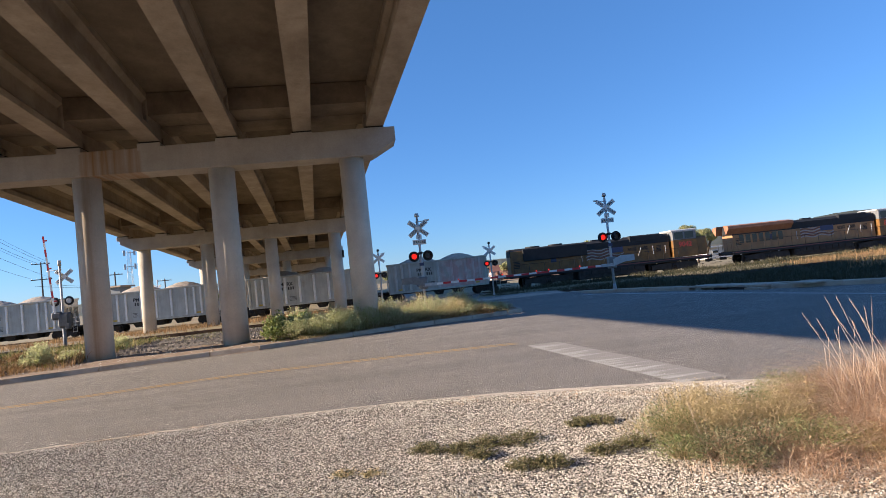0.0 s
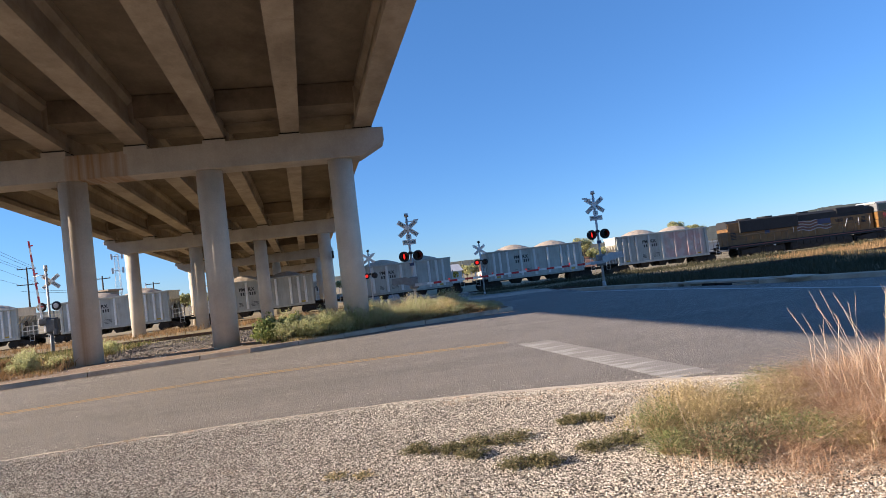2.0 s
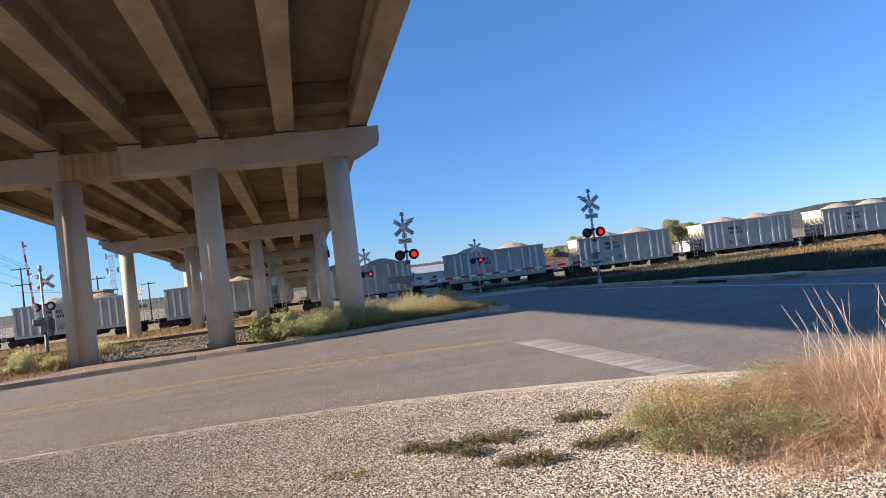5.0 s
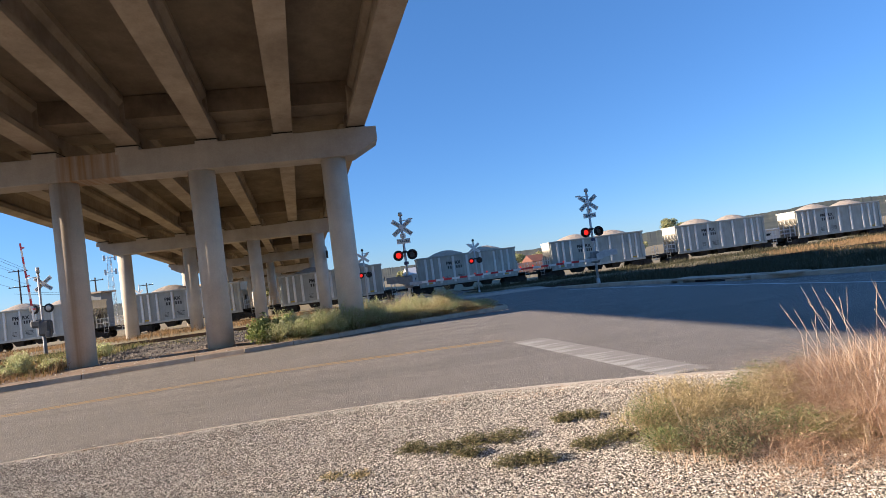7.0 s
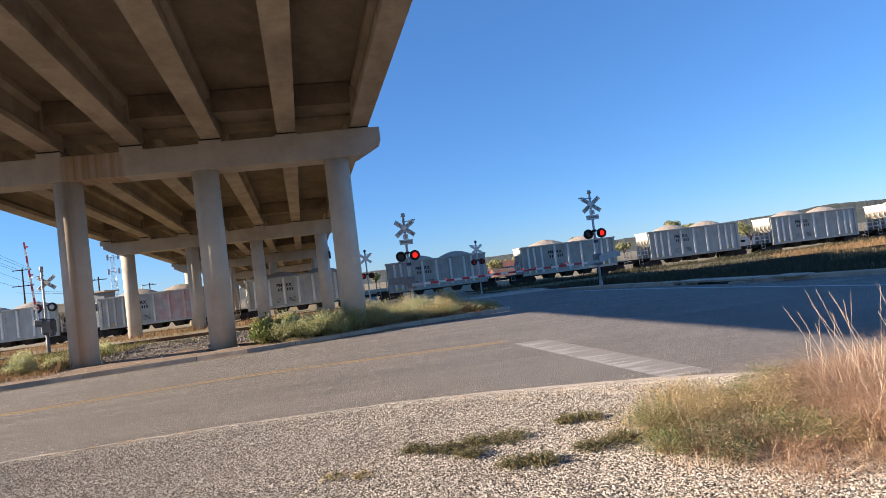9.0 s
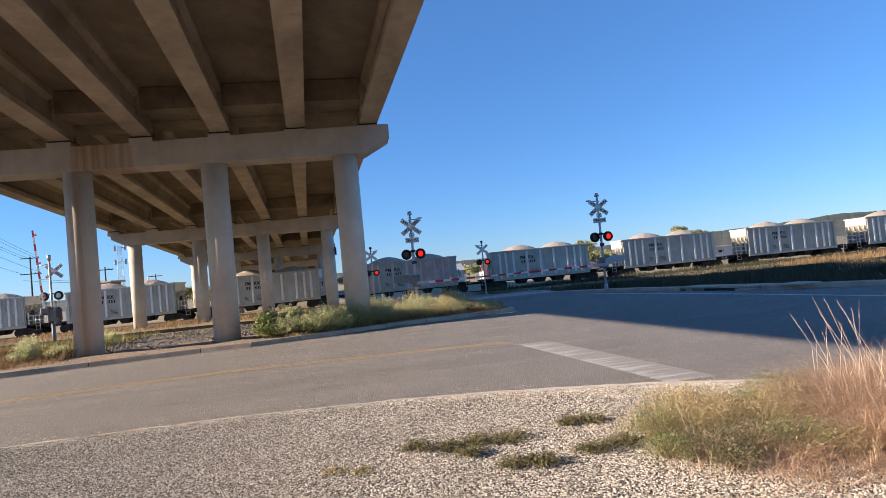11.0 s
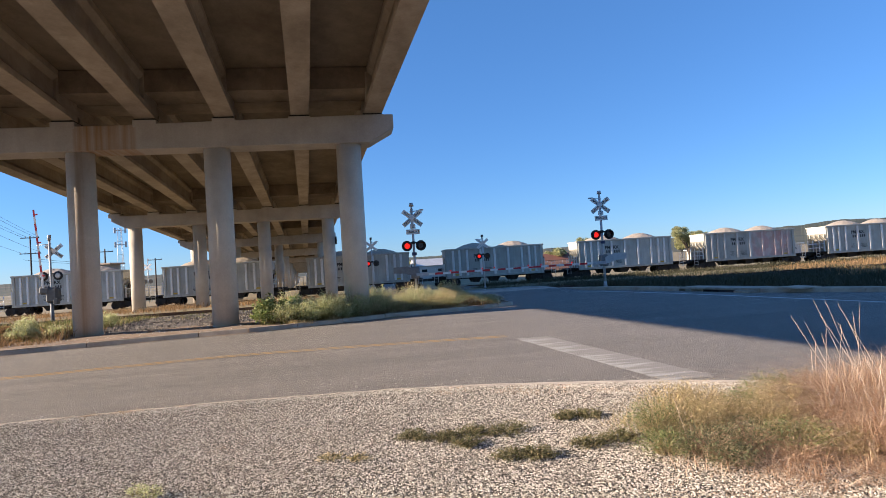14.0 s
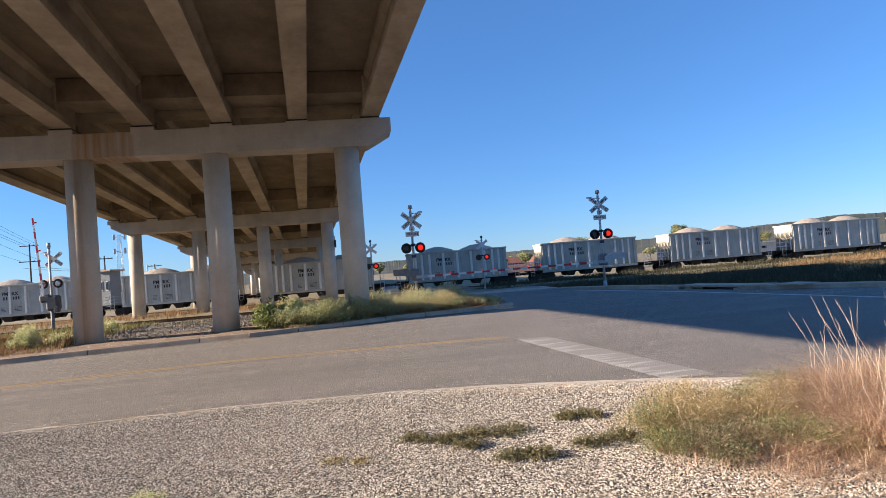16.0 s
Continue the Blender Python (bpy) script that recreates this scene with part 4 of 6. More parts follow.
def hopper_car():
    car = thing("hopper_car", Matrix(), "silver ribbed open-top hopper car heaped with crushed stone", "rail car", "cars of the freight train")
    for s in (-1, 1):
        bm = bmesh.new()
        box(bm, (0, s * 1.50, (TOP + LOW) / 2), (2 * HALF, 0.03, TOP - LOW))
        side = part("side_sheet", bm, CAR_SIDE, car, "weathered silver side sheet")
        rib = []
        for x in (-4.35, -3.70, -2.90, -1.45, 0.0, 1.45, 2.90, 3.70, 4.35):
            bm = bmesh.new()
            prism(bm, [(x - 0.12, s * 1.516), (x - 0.09, s * 1.61), (x + 0.09, s * 1.61), (x + 0.12, s * 1.516)], LOW + 0.12, TOP - 0.14, "z")
            part("rib", bm, CAR_RIB, side, "bright vertical rib")
        part("top_chord", box(bmesh.new(), (0, s * 1.56, TOP - 0.05), (2 * HALF + 0.1, 0.18, 0.16), 0.015), CAR_SIDE, car)
        part("side_sill", box(bmesh.new(), (0, s * 1.54, LOW - 0.02), (2 * HALF, 0.14, 0.20), 0.015), CAR_SIDE, car)
        for x in (-4.97, 4.97):
            part("corner_post", box(bmesh.new(), (x, s * 1.54, (TOP + LOW) / 2), (0.20, 0.12, TOP - LOW - 0.2), 0.01), CAR_SIDE, side)
        # reporting marks: two rows of dark lettering, the number as bars
        for word, e in ((MARKS[0], -0.45), (MARKS[1], 0.46)):
            t = part("reporting_mark", word, BLACK, side, "black reporting marks")
            t.matrix_basis = pose(-1.45 - s * e, s * 1.5175, 3.05, 90, 0, 0 if s < 0 else 180)
        for x in (-2.0, -1.76, -1.12, -0.89, -0.66):
            placed(part("number_bar", NUMBER_BAR, BLACK, side, "black bar of the car number"), pose(x, s * 1.5175, 2.62))
        for x, w in ((-0.75, 0.72), (-2.1, 0.45)):
            bm = bmesh.new()
            for i in range(4):
                box(bm, (x, s * 1.5175, 1.75 - 0.12 * i), (w - 0.08 * (i % 2), 0.004, 0.04))
            part("data_panel", bm, BLACK, side, "small dark data lines")
        part("yellow_tag", box(bmesh.new(), (-4.0, s * 1.5175, 1.22), (0.55, 0.004, 0.14)), YELLOW_TAG, side, "yellow reflective strip")
        part("yellow_tag", box(bmesh.new(), (4.02, s * 1.5175, 1.22), (0.55, 0.004, 0.14)), YELLOW_TAG, side, "yellow reflective strip")
    for s in (-1, 1):
        bm = bmesh.new()
        box(bm, (s * HALF, 0, TOP - 0.40), (0.04, 3.0, 0.80))
        box(bm, (s * (HALF + 0.03), 0, TOP - 0.06), (0.14, 3.1, 0.14))
        part("end_sheet", bm, CAR_END, car, "cream-white end sheet")
        bm = bmesh.new()
        vs = [(s * HALF, -1.48, TOP - 0.80), (s * HALF, 1.48, TOP - 0.80), (s * (HALF - 2.1), 1.48, LOW + 0.1), (s * (HALF - 2.1), -1.48, LOW + 0.1)]
        a = [bm.verts.new(v) for v in vs]
        b = [bm.verts.new((v[0] - s * 0.03, v[1], v[2] + 0.03)) for v in vs]
        for q in (a, b[::-1]):
            bm.faces.new(q)
        for i in range(4):
            bm.faces.new((a[i], b[i], b[(i + 1) % 4], a[(i + 1) % 4]))
        bmesh.ops.recalc_face_normals(bm, faces=bm.faces[:])
        slope = part("slope_sheet", bm, CAR_END, car)
        for y in (-1.1, -0.37, 0.37, 1.1):
            bm = bmesh.new()
            prism(bm, [(s * (HALF + 0.01), TOP - 0.85), (s * (HALF + 0.01), TOP - 1.25), (s * (HALF - 0.75), TOP - 1.75)], y - 0.04, y + 0.04)
            part("gusset", bm, CAR_END, slope)
        part("end_platform", box(bmesh.new(), (s * 5.75, 0, 1.08), (1.5, 2.7, 0.10)), UNDER, car)
        for y in (-1.3, -0.5, 0.5, 1.3):
            part("end_post", box(bmesh.new(), (s * 5.30, y, 1.75), (0.09, 0.09, 1.3)), CAR_RIB, car)
        for z in (1.55, 2.0):
            part("end_rail", box(bmesh.new(), (s * 5.32, 0, z), (0.06, 2.6, 0.08)), CAR_RIB, car)
        for y in (-1.42, 1.42):
            bm = bmesh.new()
            for e in (6.02, 6.42):
                tube(bm, (s * e, y, 0.55), (s * e, y, 2.1), 0.02, n=6)
            for i in range(5):
                tube(bm, (s * 6.02, y, 0.62 + 0.34 * i), (s * 6.42, y, 0.62 + 0.34 * i), 0.016, n=6)
            part("ladder", bm, CAR_RIB, car)
        bm = box(bmesh.new(), (s * 6.65, 0, 0.86), (0.8, 0.24, 0.26), 0.02)
        box(bm, (s * 6.3, 0, 0.92), (0.4, 0.9, 0.35), 0.03)
        part("coupler", bm, UNDER, car)
        t = part("truck", TRUCK, UNDER, car)
        t.matrix_basis = pose(s * 4.95, 0, 0)
        for e in (-0.89, 0.89):
            placed(part("wheelset", WHEELSET, UNDER, t), pose(e, 0, 0))
    bm = tube(bmesh.new(), (5.45, -0.75, 2.3), (5.40, -0.75, 2.3), 0.26, n=16)
    part("brake_wheel", bm, UNDER, car)
    part("centre_sill", box(bmesh.new(), (0, 0, 0.88), (12.4, 0.5, 0.30)), UNDER, car)
    for x in (-2.0, 0.0, 2.0):
        bm = bmesh.new()
        for y in (-0.72, 0.72):
            t = bmesh.new()
            bmesh.ops.create_cone(t, cap_ends=True, segments=4, radius1=0.45, radius2=0.95, depth=0.75, matrix=Matrix.Translation((x, y, 0.72)) @ Matrix.Rotation(radians(45), 4, "Z"))
            join(bm, t)
        part("hopper_chute", bm, UNDER, car)
    part("load", heap_mesh(1.0), STONE, car, "heaped pale crushed stone")
    return car


MARKS = [text_mesh("marks", word, 0.46, BLACK) for word in ("PM", "RX")]
NUMBER_BAR = mesh("number_bar", box(bmesh.new(), (0, 0, 0), (0.13, 0.004, 0.30)), BLACK)
YELLOW_TAG = speckled("yellow_strip", (0.55, 0.36, 0.03), (0.65, 0.45, 0.05), 3, 40, 0.5, bump=0.05)
first = hopper_car()
movers.append((first, 57.5))


def tint_pink(side):
    """Gives one side sheet and its ribs the faded pink shapes."""
    for o in [side] + [c for c in side.children if c.name.startswith("rib")]:
        o.material_slots[0].link = "OBJECT"
        o.material_slots[0].material = CAR_PINK if o is side else RIB_PINK
    tagged(side, "silver side sheet with faded pink shapes")


heaps = [mesh("load", heap_mesh(s), STONE) for s in (3.3, 8.1, 14.7)]
for j in range(1, 19):
    car = copy_thing(first, train_place(57.5 - PITCH * j))
    for o in car.children:
        if o.name.startswith("load") and j % 4:
            o.data = heaps[j % 4 - 1]
        if j == 10 and o.name.startswith("side_sheet"):
            tint_pink(o)
    movers.append((car, 57.5 - PITCH * j))


LOCO_LONG = (1.05, 1.0)


def locomotive(kind, number):
    """A six-axle road engine, cab to the front (+x). kind 0: plain long hood; 1: with a wide radiator wing at the rear."""
    loco = thing("locomotive", Matrix(), "weathered yellow diesel locomotive with dark roof and flag mural", "locomotive", "engines of the freight train")
    paint = (LOCO_YELLOW, LOCO_TAN)[kind]
    part("underframe", box(bmesh.new(), (0, 0, 1.30), (21.2, 3.0, 0.34), 0.03), LOCO_GREY, loco)
    for s in (-1, 1):
        part("sill_stripe", box(bmesh.new(), (0, s * 1.505, 1.38), (20.6, 0.012, 0.10)), RED_PAINT, loco, "red sill stripe")
        part("walkway", box(bmesh.new(), (-1.4, s * 1.30, 1.50), (17.6, 0.50, 0.05)), LOCO_GREY, loco)
    bm = bmesh.new()
    box(bm, (-1.9, 0, 2.45), (16.6, 2.10, 1.95), 0.04)
    hood = part("long_hood", bm, paint, loco, "dirty yellow engine hood")
    bm = bmesh.new()
    prism(bm, [(-1.075, 3.30 - 0.06 * kind), (1.075, 3.30 - 0.06 * kind), (1.075, 3.95), (0.75, 4.2), (-0.75, 4.2), (-1.075, 3.95)], -10.2, 6.4, "x")
    part("hood_top", bm, LOCO_GREY, loco, "dark grey hood top")
    for s in (-1, 1):
        for i in range(19):
            x = -9.6 + 0.82 * i
            part("hood_door", box(bmesh.new(), (x, s * 1.056, 2.45), (0.74, 0.03, 1.50), 0.008), paint, hood)
        if kind == 0:
            part("radiator_grille", box(bmesh.new(), (-5.6, s * 1.17, 3.45), (6.6, 0.22, 1.30), 0.05), LOCO_GREY, loco, "dark radiator grille")
            part("rear_panel", box(bmesh.new(), (-9.5, s * 1.07, 3.5), (1.3, 0.06, 0.9), 0.02), LOCO_YELLOW, hood)
        else:
            bm = bmesh.new()
            prism(bm, [(s * 1.06, 3.35), (s * 1.62, 3.95), (s * 1.62, 4.25), (s * 0.7, 4.38)], -10.9, -3.4, "x")
            part("radiator_wing", bm, LOCO_RUST, loco, "faded red-brown radiator wing")
            for i in range(7):
                part("intake", box(bmesh.new(), (-9.2 + 0.75 * i, s * 1.07, 2.75), (0.5, 0.03, 0.9)), GLASS_DARK, hood, "dark louvred intake")
        # flag mural of wavy stripes
        for i in range(7):
            bm = bmesh.new()
            pts = []
            x0, w = -2.4, 3.9
            for u in range(17):
                x = x0 + w * u / 16
                z = 3.20 - 0.16 * i + 0.10 * math.sin(u * 0.8) + 0.04 * (u / 16)
                pts.append((x, z))
            for (xa, za), (xb, zb) in zip(pts, pts[1:]):
                if i < 4 and xa > x0 + w * 0.62:
                    continue
                v = [bm.verts.new((xx, s * 1.073, zz)) for xx, zz in ((xa, za - 0.05), (xb, zb - 0.05), (xb, zb + 0.05), (xa, za + 0.05))]
                bm.faces.new(v)
            part("flag_stripe", bm, RED_PAINT if i % 2 else WHITE_PAINT, hood, "wavy painted flag stripe")
        part("flag_field", box(bmesh.new(), (0.72, s * 1.0725, 3.02), (1.5, 0.006, 0.55)), BLUE_PAINT, hood, "dark blue flag field")
        part("emblem", box(bmesh.new(), (-5.8, s * 1.0725, 2.7), (0.55, 0.006, 0.6), 0.0), BLUE_PAINT, hood, "small painted shield shape")
        bm = bmesh.new()
        for i in range(12):
            x = -10.0 + 1.55 * i
            tube(bm, (x, s * 1.5, 1.5), (x, s * 1.5, 2.5), 0.02, n=6)
        tube(bm, (-10.0, s * 1.5, 2.5), (7.05, s * 1.5, 2.5), 0.02, n=6)
        part("handrail", bm, BLACK, loco, "walkway handrail")
        # grab irons, louvres and the stains below them on the hood side
        for x, z, w, h in ((2.4, 2.9, 0.9, 0.35), (3.6, 2.9, 0.9, 0.35), (5.2, 2.7, 0.5, 0.7), (-9.6, 2.5, 0.6, 0.8)):
            bm = bmesh.new()
            for i in range(5):
                box(bm, (x, s * 1.085, z - h / 2 + h * (i + 0.5) / 5), (w, 0.03, h / 9))
            part("louvre", bm, LOCO_GREY, hood, "dark louvre slats")
        for x, lean in ((3.0, 0.35), (4.6, 0.0), (5.9, 0.0), (-2.9, 0.0)):
            bm = tube(bmesh.new(), (x, s * 1.16, 2.15), (x + lean, s * 1.16, 3.0), 0.025, n=6)
            part("grab_iron", bm, LOCO_CAB, hood, "pale grab iron")
        for i in range(8):
            part("battery_box", box(bmesh.new(), (-2.6 + 0.75 * i, s * 1.42, 0.92), (0.66, 0.14, 0.42), 0.02), UNDER, loco)
    part("equipment_block", box(bmesh.new(), (3.9, 0, 3.95), (3.4, 2.2, 0.75), 0.10), LOCO_GREY, loco)
    for x, w in ((-7.6, 1.5), (-5.2, 1.5)):
        part("roof_fan", tube(bmesh.new(), (x, 0, 4.15), (x, 0, 4.34), 0.75, n=20), LOCO_GREY, loco)
    part("exhaust_stack", box(bmesh.new(), (-0.9, 0, 4.25), (1.1, 0.5, 0.22), 0.03), LOCO_GREY, loco)
    bm = box(bmesh.new(), (7.9, 0, 2.45), (2.6, 3.0, 1.80), 0.05)
    cab = part("cab", bm, LOCO_YELLOW, loco, "yellow driver's cab")
    part("cab_upper", box(bmesh.new(), (7.9, 0, 3.84), (2.56, 2.96, 1.0), 0.06), MACHINE, cab, "grey upper cab wall round the windows")
    part("cab_roof", box(bmesh.new(), (7.9, 0, 4.38), (2.8, 2.8, 0.22), 0.08), LOCO_CAB, cab, "pale cab roof")
    for s in (-1, 1):
        for x in (7.3, 8.4):
            part("cab_window", box(bmesh.new(), (x, s * 1.487, 3.84), (0.92, 0.02, 0.70), 0.01), GLASS_DARK, cab, "dark cab window")
        t = part("road_number", text_mesh("number", number, 0.74, NUMBER_RED), NUMBER_RED, cab, "red road number")
        t.matrix_basis = pose(7.9, s * 1.507, 2.85, 90, 0, 0 if s < 0 else 180)
    part("nose", box(bmesh.new(), (9.75, 0, 2.55), (1.2, 2.5, 2.0), 0.15), LOCO_YELLOW, loco)
    part("windscreen", box(bmesh.new(), (9.21, 0, 3.85), (0.03, 2.3, 0.55)), GLASS_DARK, cab)
    part("fuel_tank", box(bmesh.new(), (0, 0, 0.70), (7.0, 2.8, 0.95), 0.12), UNDER, loco)
    for s in (-1, 1):
        tr = placed(part("truck", TRUCK3, UNDER, loco), pose(s * 6.6, 0, 0) @ Matrix.Diagonal((1.1, 1.15, 1.35, 1)))
        for e in (-2.05, 0, 2.05):
            placed(part("wheelset", WHEELSET, UNDER, tr), pose(e, 0, 0) @ Matrix.Diagonal((1.15, 1, 1.15, 1)))
        for i in range(4):
            for y in (-1.25, 1.25):
                placed(part("step", STEP, LOCO_GREY, loco), pose(s * 10.75, y, 0.5 + 0.28 * i))
        part("coupler", box(bmesh.new(), (s * 10.95, 0, 0.86), (0.7, 0.3, 0.3), 0.03), UNDER, loco)
        bm = bmesh.new()
        for y in (-1.35, -0.5, 0.5, 1.35):
            tube(bm, (s * 10.6, y, 1.45), (s * 10.6, y, 2.5), 0.02, n=6)
        tube(bm, (s * 10.6, -1.35, 2.5), (s * 10.6, -0.5, 2.5), 0.02, n=6)
        tube(bm, (s * 10.6, 0.5, 2.5), (s * 10.6, 1.35, 2.5), 0.02, n=6)
        part("end_rail", bm, LOCO_YELLOW, loco)
    # the first engine is the longer one: every part is spread along it
    for o in loco.children:
        k = LOCO_LONG[kind]
        if o.matrix_basis.translation.length > 0:
            o.location.x *= k
        else:
            for v in o.data.vertices:
                v.co.x *= k
            for c in o.children:
                if c.location.length > 0:
                    c.location.x *= k
                else:
                    for v in c.data.vertices:
                        v.co.x *= k
    return loco


STEP = mesh("step", box(bmesh.new(), (0, 0, 0), (0.35, 0.5, 0.04)), LOCO_GREY)
TRUCK3 = mesh("truck_frame", truck_mesh(3, 2.05), UNDER)
LOCO_RUST = speckled("faded_red_brown", (0.30, 0.13, 0.07), (0.44, 0.21, 0.11), 1.5, 30, 0.6, bump=0.1)
for o in first.children:
    if o.name.startswith("side_sheet"):
        tint_pink(o)
movers.append((locomotive(0, "9042"), 75.95))
movers.append((locomotive(1, "8112"), 100.0))

TRAVEL = ((0, -44.7), (1.5, -25.7), (3.5, 0.0), (7.0, 44.6), (12.0, 106.3), (13.5, 125.1), (15.0, 143.5), (16.0, 155.6))


def motions():
    # the train rolls to the east, slowing a little
    for ob, s in movers:
        walk(ob, [(t, train_place(s + d)) for t, d in TRAVEL])
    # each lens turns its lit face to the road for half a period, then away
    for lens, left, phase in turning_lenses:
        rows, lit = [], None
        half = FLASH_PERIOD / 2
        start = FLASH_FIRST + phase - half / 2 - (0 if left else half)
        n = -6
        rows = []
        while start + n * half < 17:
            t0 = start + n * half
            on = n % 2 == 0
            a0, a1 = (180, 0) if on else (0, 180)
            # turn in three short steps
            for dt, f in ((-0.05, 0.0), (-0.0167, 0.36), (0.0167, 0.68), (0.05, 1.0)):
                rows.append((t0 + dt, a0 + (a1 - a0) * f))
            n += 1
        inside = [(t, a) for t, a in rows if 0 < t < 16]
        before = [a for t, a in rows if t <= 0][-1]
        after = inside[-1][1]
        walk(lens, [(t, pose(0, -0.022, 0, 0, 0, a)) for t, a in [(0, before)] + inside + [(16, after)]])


# ---- plants ----
GREEN_WEED = mat("feathery_weed", islands_build((0.0, (0.36, 0.43, 0.18)), (0.5, (0.58, 0.60, 0.31)), (0.85, (0.74, 0.70, 0.41)), (1.0, (0.80, 0.72, 0.48)), leaf=0.5), 0.85)
LEAF_GREEN = mat("broad_leaf", islands_build((0.0, (0.12, 0.17, 0.05)), (0.7, (0.28, 0.33, 0.11)), (1.0, (0.48, 0.48, 0.20)), leaf=0.45), 0.6)
STRAW = mat("straw_grass", islands_build((0.0, (0.38, 0.23, 0.14)), (0.5, (0.70, 0.50, 0.34)), (1.0, (0.88, 0.72, 0.55)), leaf=0.45), 0.75)
RED_STEM = mat("reddish_stem", islands_build((0.0, (0.24, 0.14, 0.09)), (0.5, (0.56, 0.365, 0.24)), (1.0, (0.80, 0.61, 0.45)), leaf=0.4), 0.8)
DARK_BUSH = mat("dark_olive_bush", islands_build((0.0, (0.05, 0.065, 0.03)), (0.55, (0.14, 0.17, 0.075)), (0.8, (0.34, 0.33, 0.17)), (1.0, (0.60, 0.52, 0.35)), leaf=0.3), 0.85)
TAN_WEED = mat("tan_weed", islands_build((0.0, (0.30, 0.27, 0.12)), (0.5, (0.52, 0.43, 0.22)), (1.0, (0.74, 0.61, 0.37)), leaf=0.4), 0.85)
DRY_GRASS = mat("dry_grass", islands_build((0.0, (0.15, 0.11, 0.045)), (0.45, (0.32, 0.20, 0.09)), (1.0, (0.48, 0.31, 0.155)), leaf=0.3), 0.85)
MIXED_GRASS = mat("mixed_grass", islands_build((0.0, (0.08, 0.11, 0.025)), (0.5, (0.21, 0.21, 0.065)), (1.0, (0.50, 0.39, 0.19)), leaf=0.3), 0.85)
BUSH_OLIVE = mat("olive_bush", islands_build((0.0, (0.08, 0.12, 0.04)), (0.5, (0.20, 0.26, 0.09)), (0.8, (0.34, 0.36, 0.15)), (1.0, (0.50, 0.42, 0.25)), leaf=0.35), 0.85)
# dark weed colour, lowered further to stand in for shade on the bank
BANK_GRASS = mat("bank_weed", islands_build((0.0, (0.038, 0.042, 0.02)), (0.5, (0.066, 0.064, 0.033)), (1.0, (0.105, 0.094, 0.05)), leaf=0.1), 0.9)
BUSH_TAN = mat("tan_bush", islands_build((0.0, (0.26, 0.22, 0.09)), (0.5, (0.54, 0.43, 0.22)), (1.0, (0.80, 0.65, 0.42)), leaf=0.4), 0.85)
MAT_WEED = mat("mat_weed", islands_build((0.0, (0.07, 0.075, 0.03)), (0.6, (0.18, 0.165, 0.075)), (1.0, (0.36, 0.29, 0.16)), leaf=0.2), 0.9)
# pale yellow-green leaves, lightened further with distance haze in the colour
TREE_LEAF = mat("tree_leaf", islands_build((0.0, (0.24, 0.27, 0.11)), (0.6, (0.44, 0.44, 0.21)), (1.0, (0.62, 0.57, 0.33)), leaf=0.5), 0.85)


def blades_mesh(name, roots, heights, lean, width, material, rng, curl=0.5):
    """Curved, tapering blades: roots (n, 3), heights (n)."""
    n = len(roots)
    a = rng.uniform(0, math.tau, n)
    out = np.stack([np.cos(a), np.sin(a), np.zeros(n)], 1)
    b = a + math.pi / 2 + rng.uniform(-0.8, 0.8, n)
    wide = np.stack([np.cos(b), np.sin(b), np.zeros(n)], 1) * width * rng.uniform(0.6, 1.3, n)[:, None]
    up = np.array([0, 0, 1.0])
    tilt = rng.uniform(0.05, lean, n)[:, None]
    h = heights[:, None]
    mid = roots + up * h * 0.55 + out * h * tilt * 0.45
    tip = roots + up * h * (1 - 0.25 * tilt) + out * h * tilt * (1 + curl)
    verts = np.stack([roots - wide, roots + wide, mid + wide * 0.75, mid - wide * 0.75, tip], 1).reshape(-1, 3)
    o = np.arange(n)[:, None] * 5
    quads = np.concatenate([o, o + 1, o + 2, o + 3], 1)
    tris = np.concatenate([o + 3, o + 2, o + 4], 1)
    me = bpy.data.meshes.new(name)
    me.from_pydata(verts.tolist(), [], quads.tolist() + tris.tolist())
    me.materials.append(material)
    return me


def leaves_data(centers, size, rng, slim=0.35):
    """Small folded leaves as diamond pairs."""
    n = len(centers)
    d = rng.normal(size=(n, 3))
    d /= np.linalg.norm(d, axis=1)[:, None]
    e = np.cross(d, rng.normal(size=(n, 3)))
    e /= np.linalg.norm(e, axis=1)[:, None] + 1e-9
    s = (size * rng.uniform(0.6, 1.4, n))[:, None]
    v = np.stack([centers - d * s, centers + e * s * slim, centers + d * s, centers - e * s * slim], 1).reshape(-1, 3)
    o = np.arange(n)[:, None] * 4
    return v, np.concatenate([o, o + 1, o + 2, o + 3], 1)


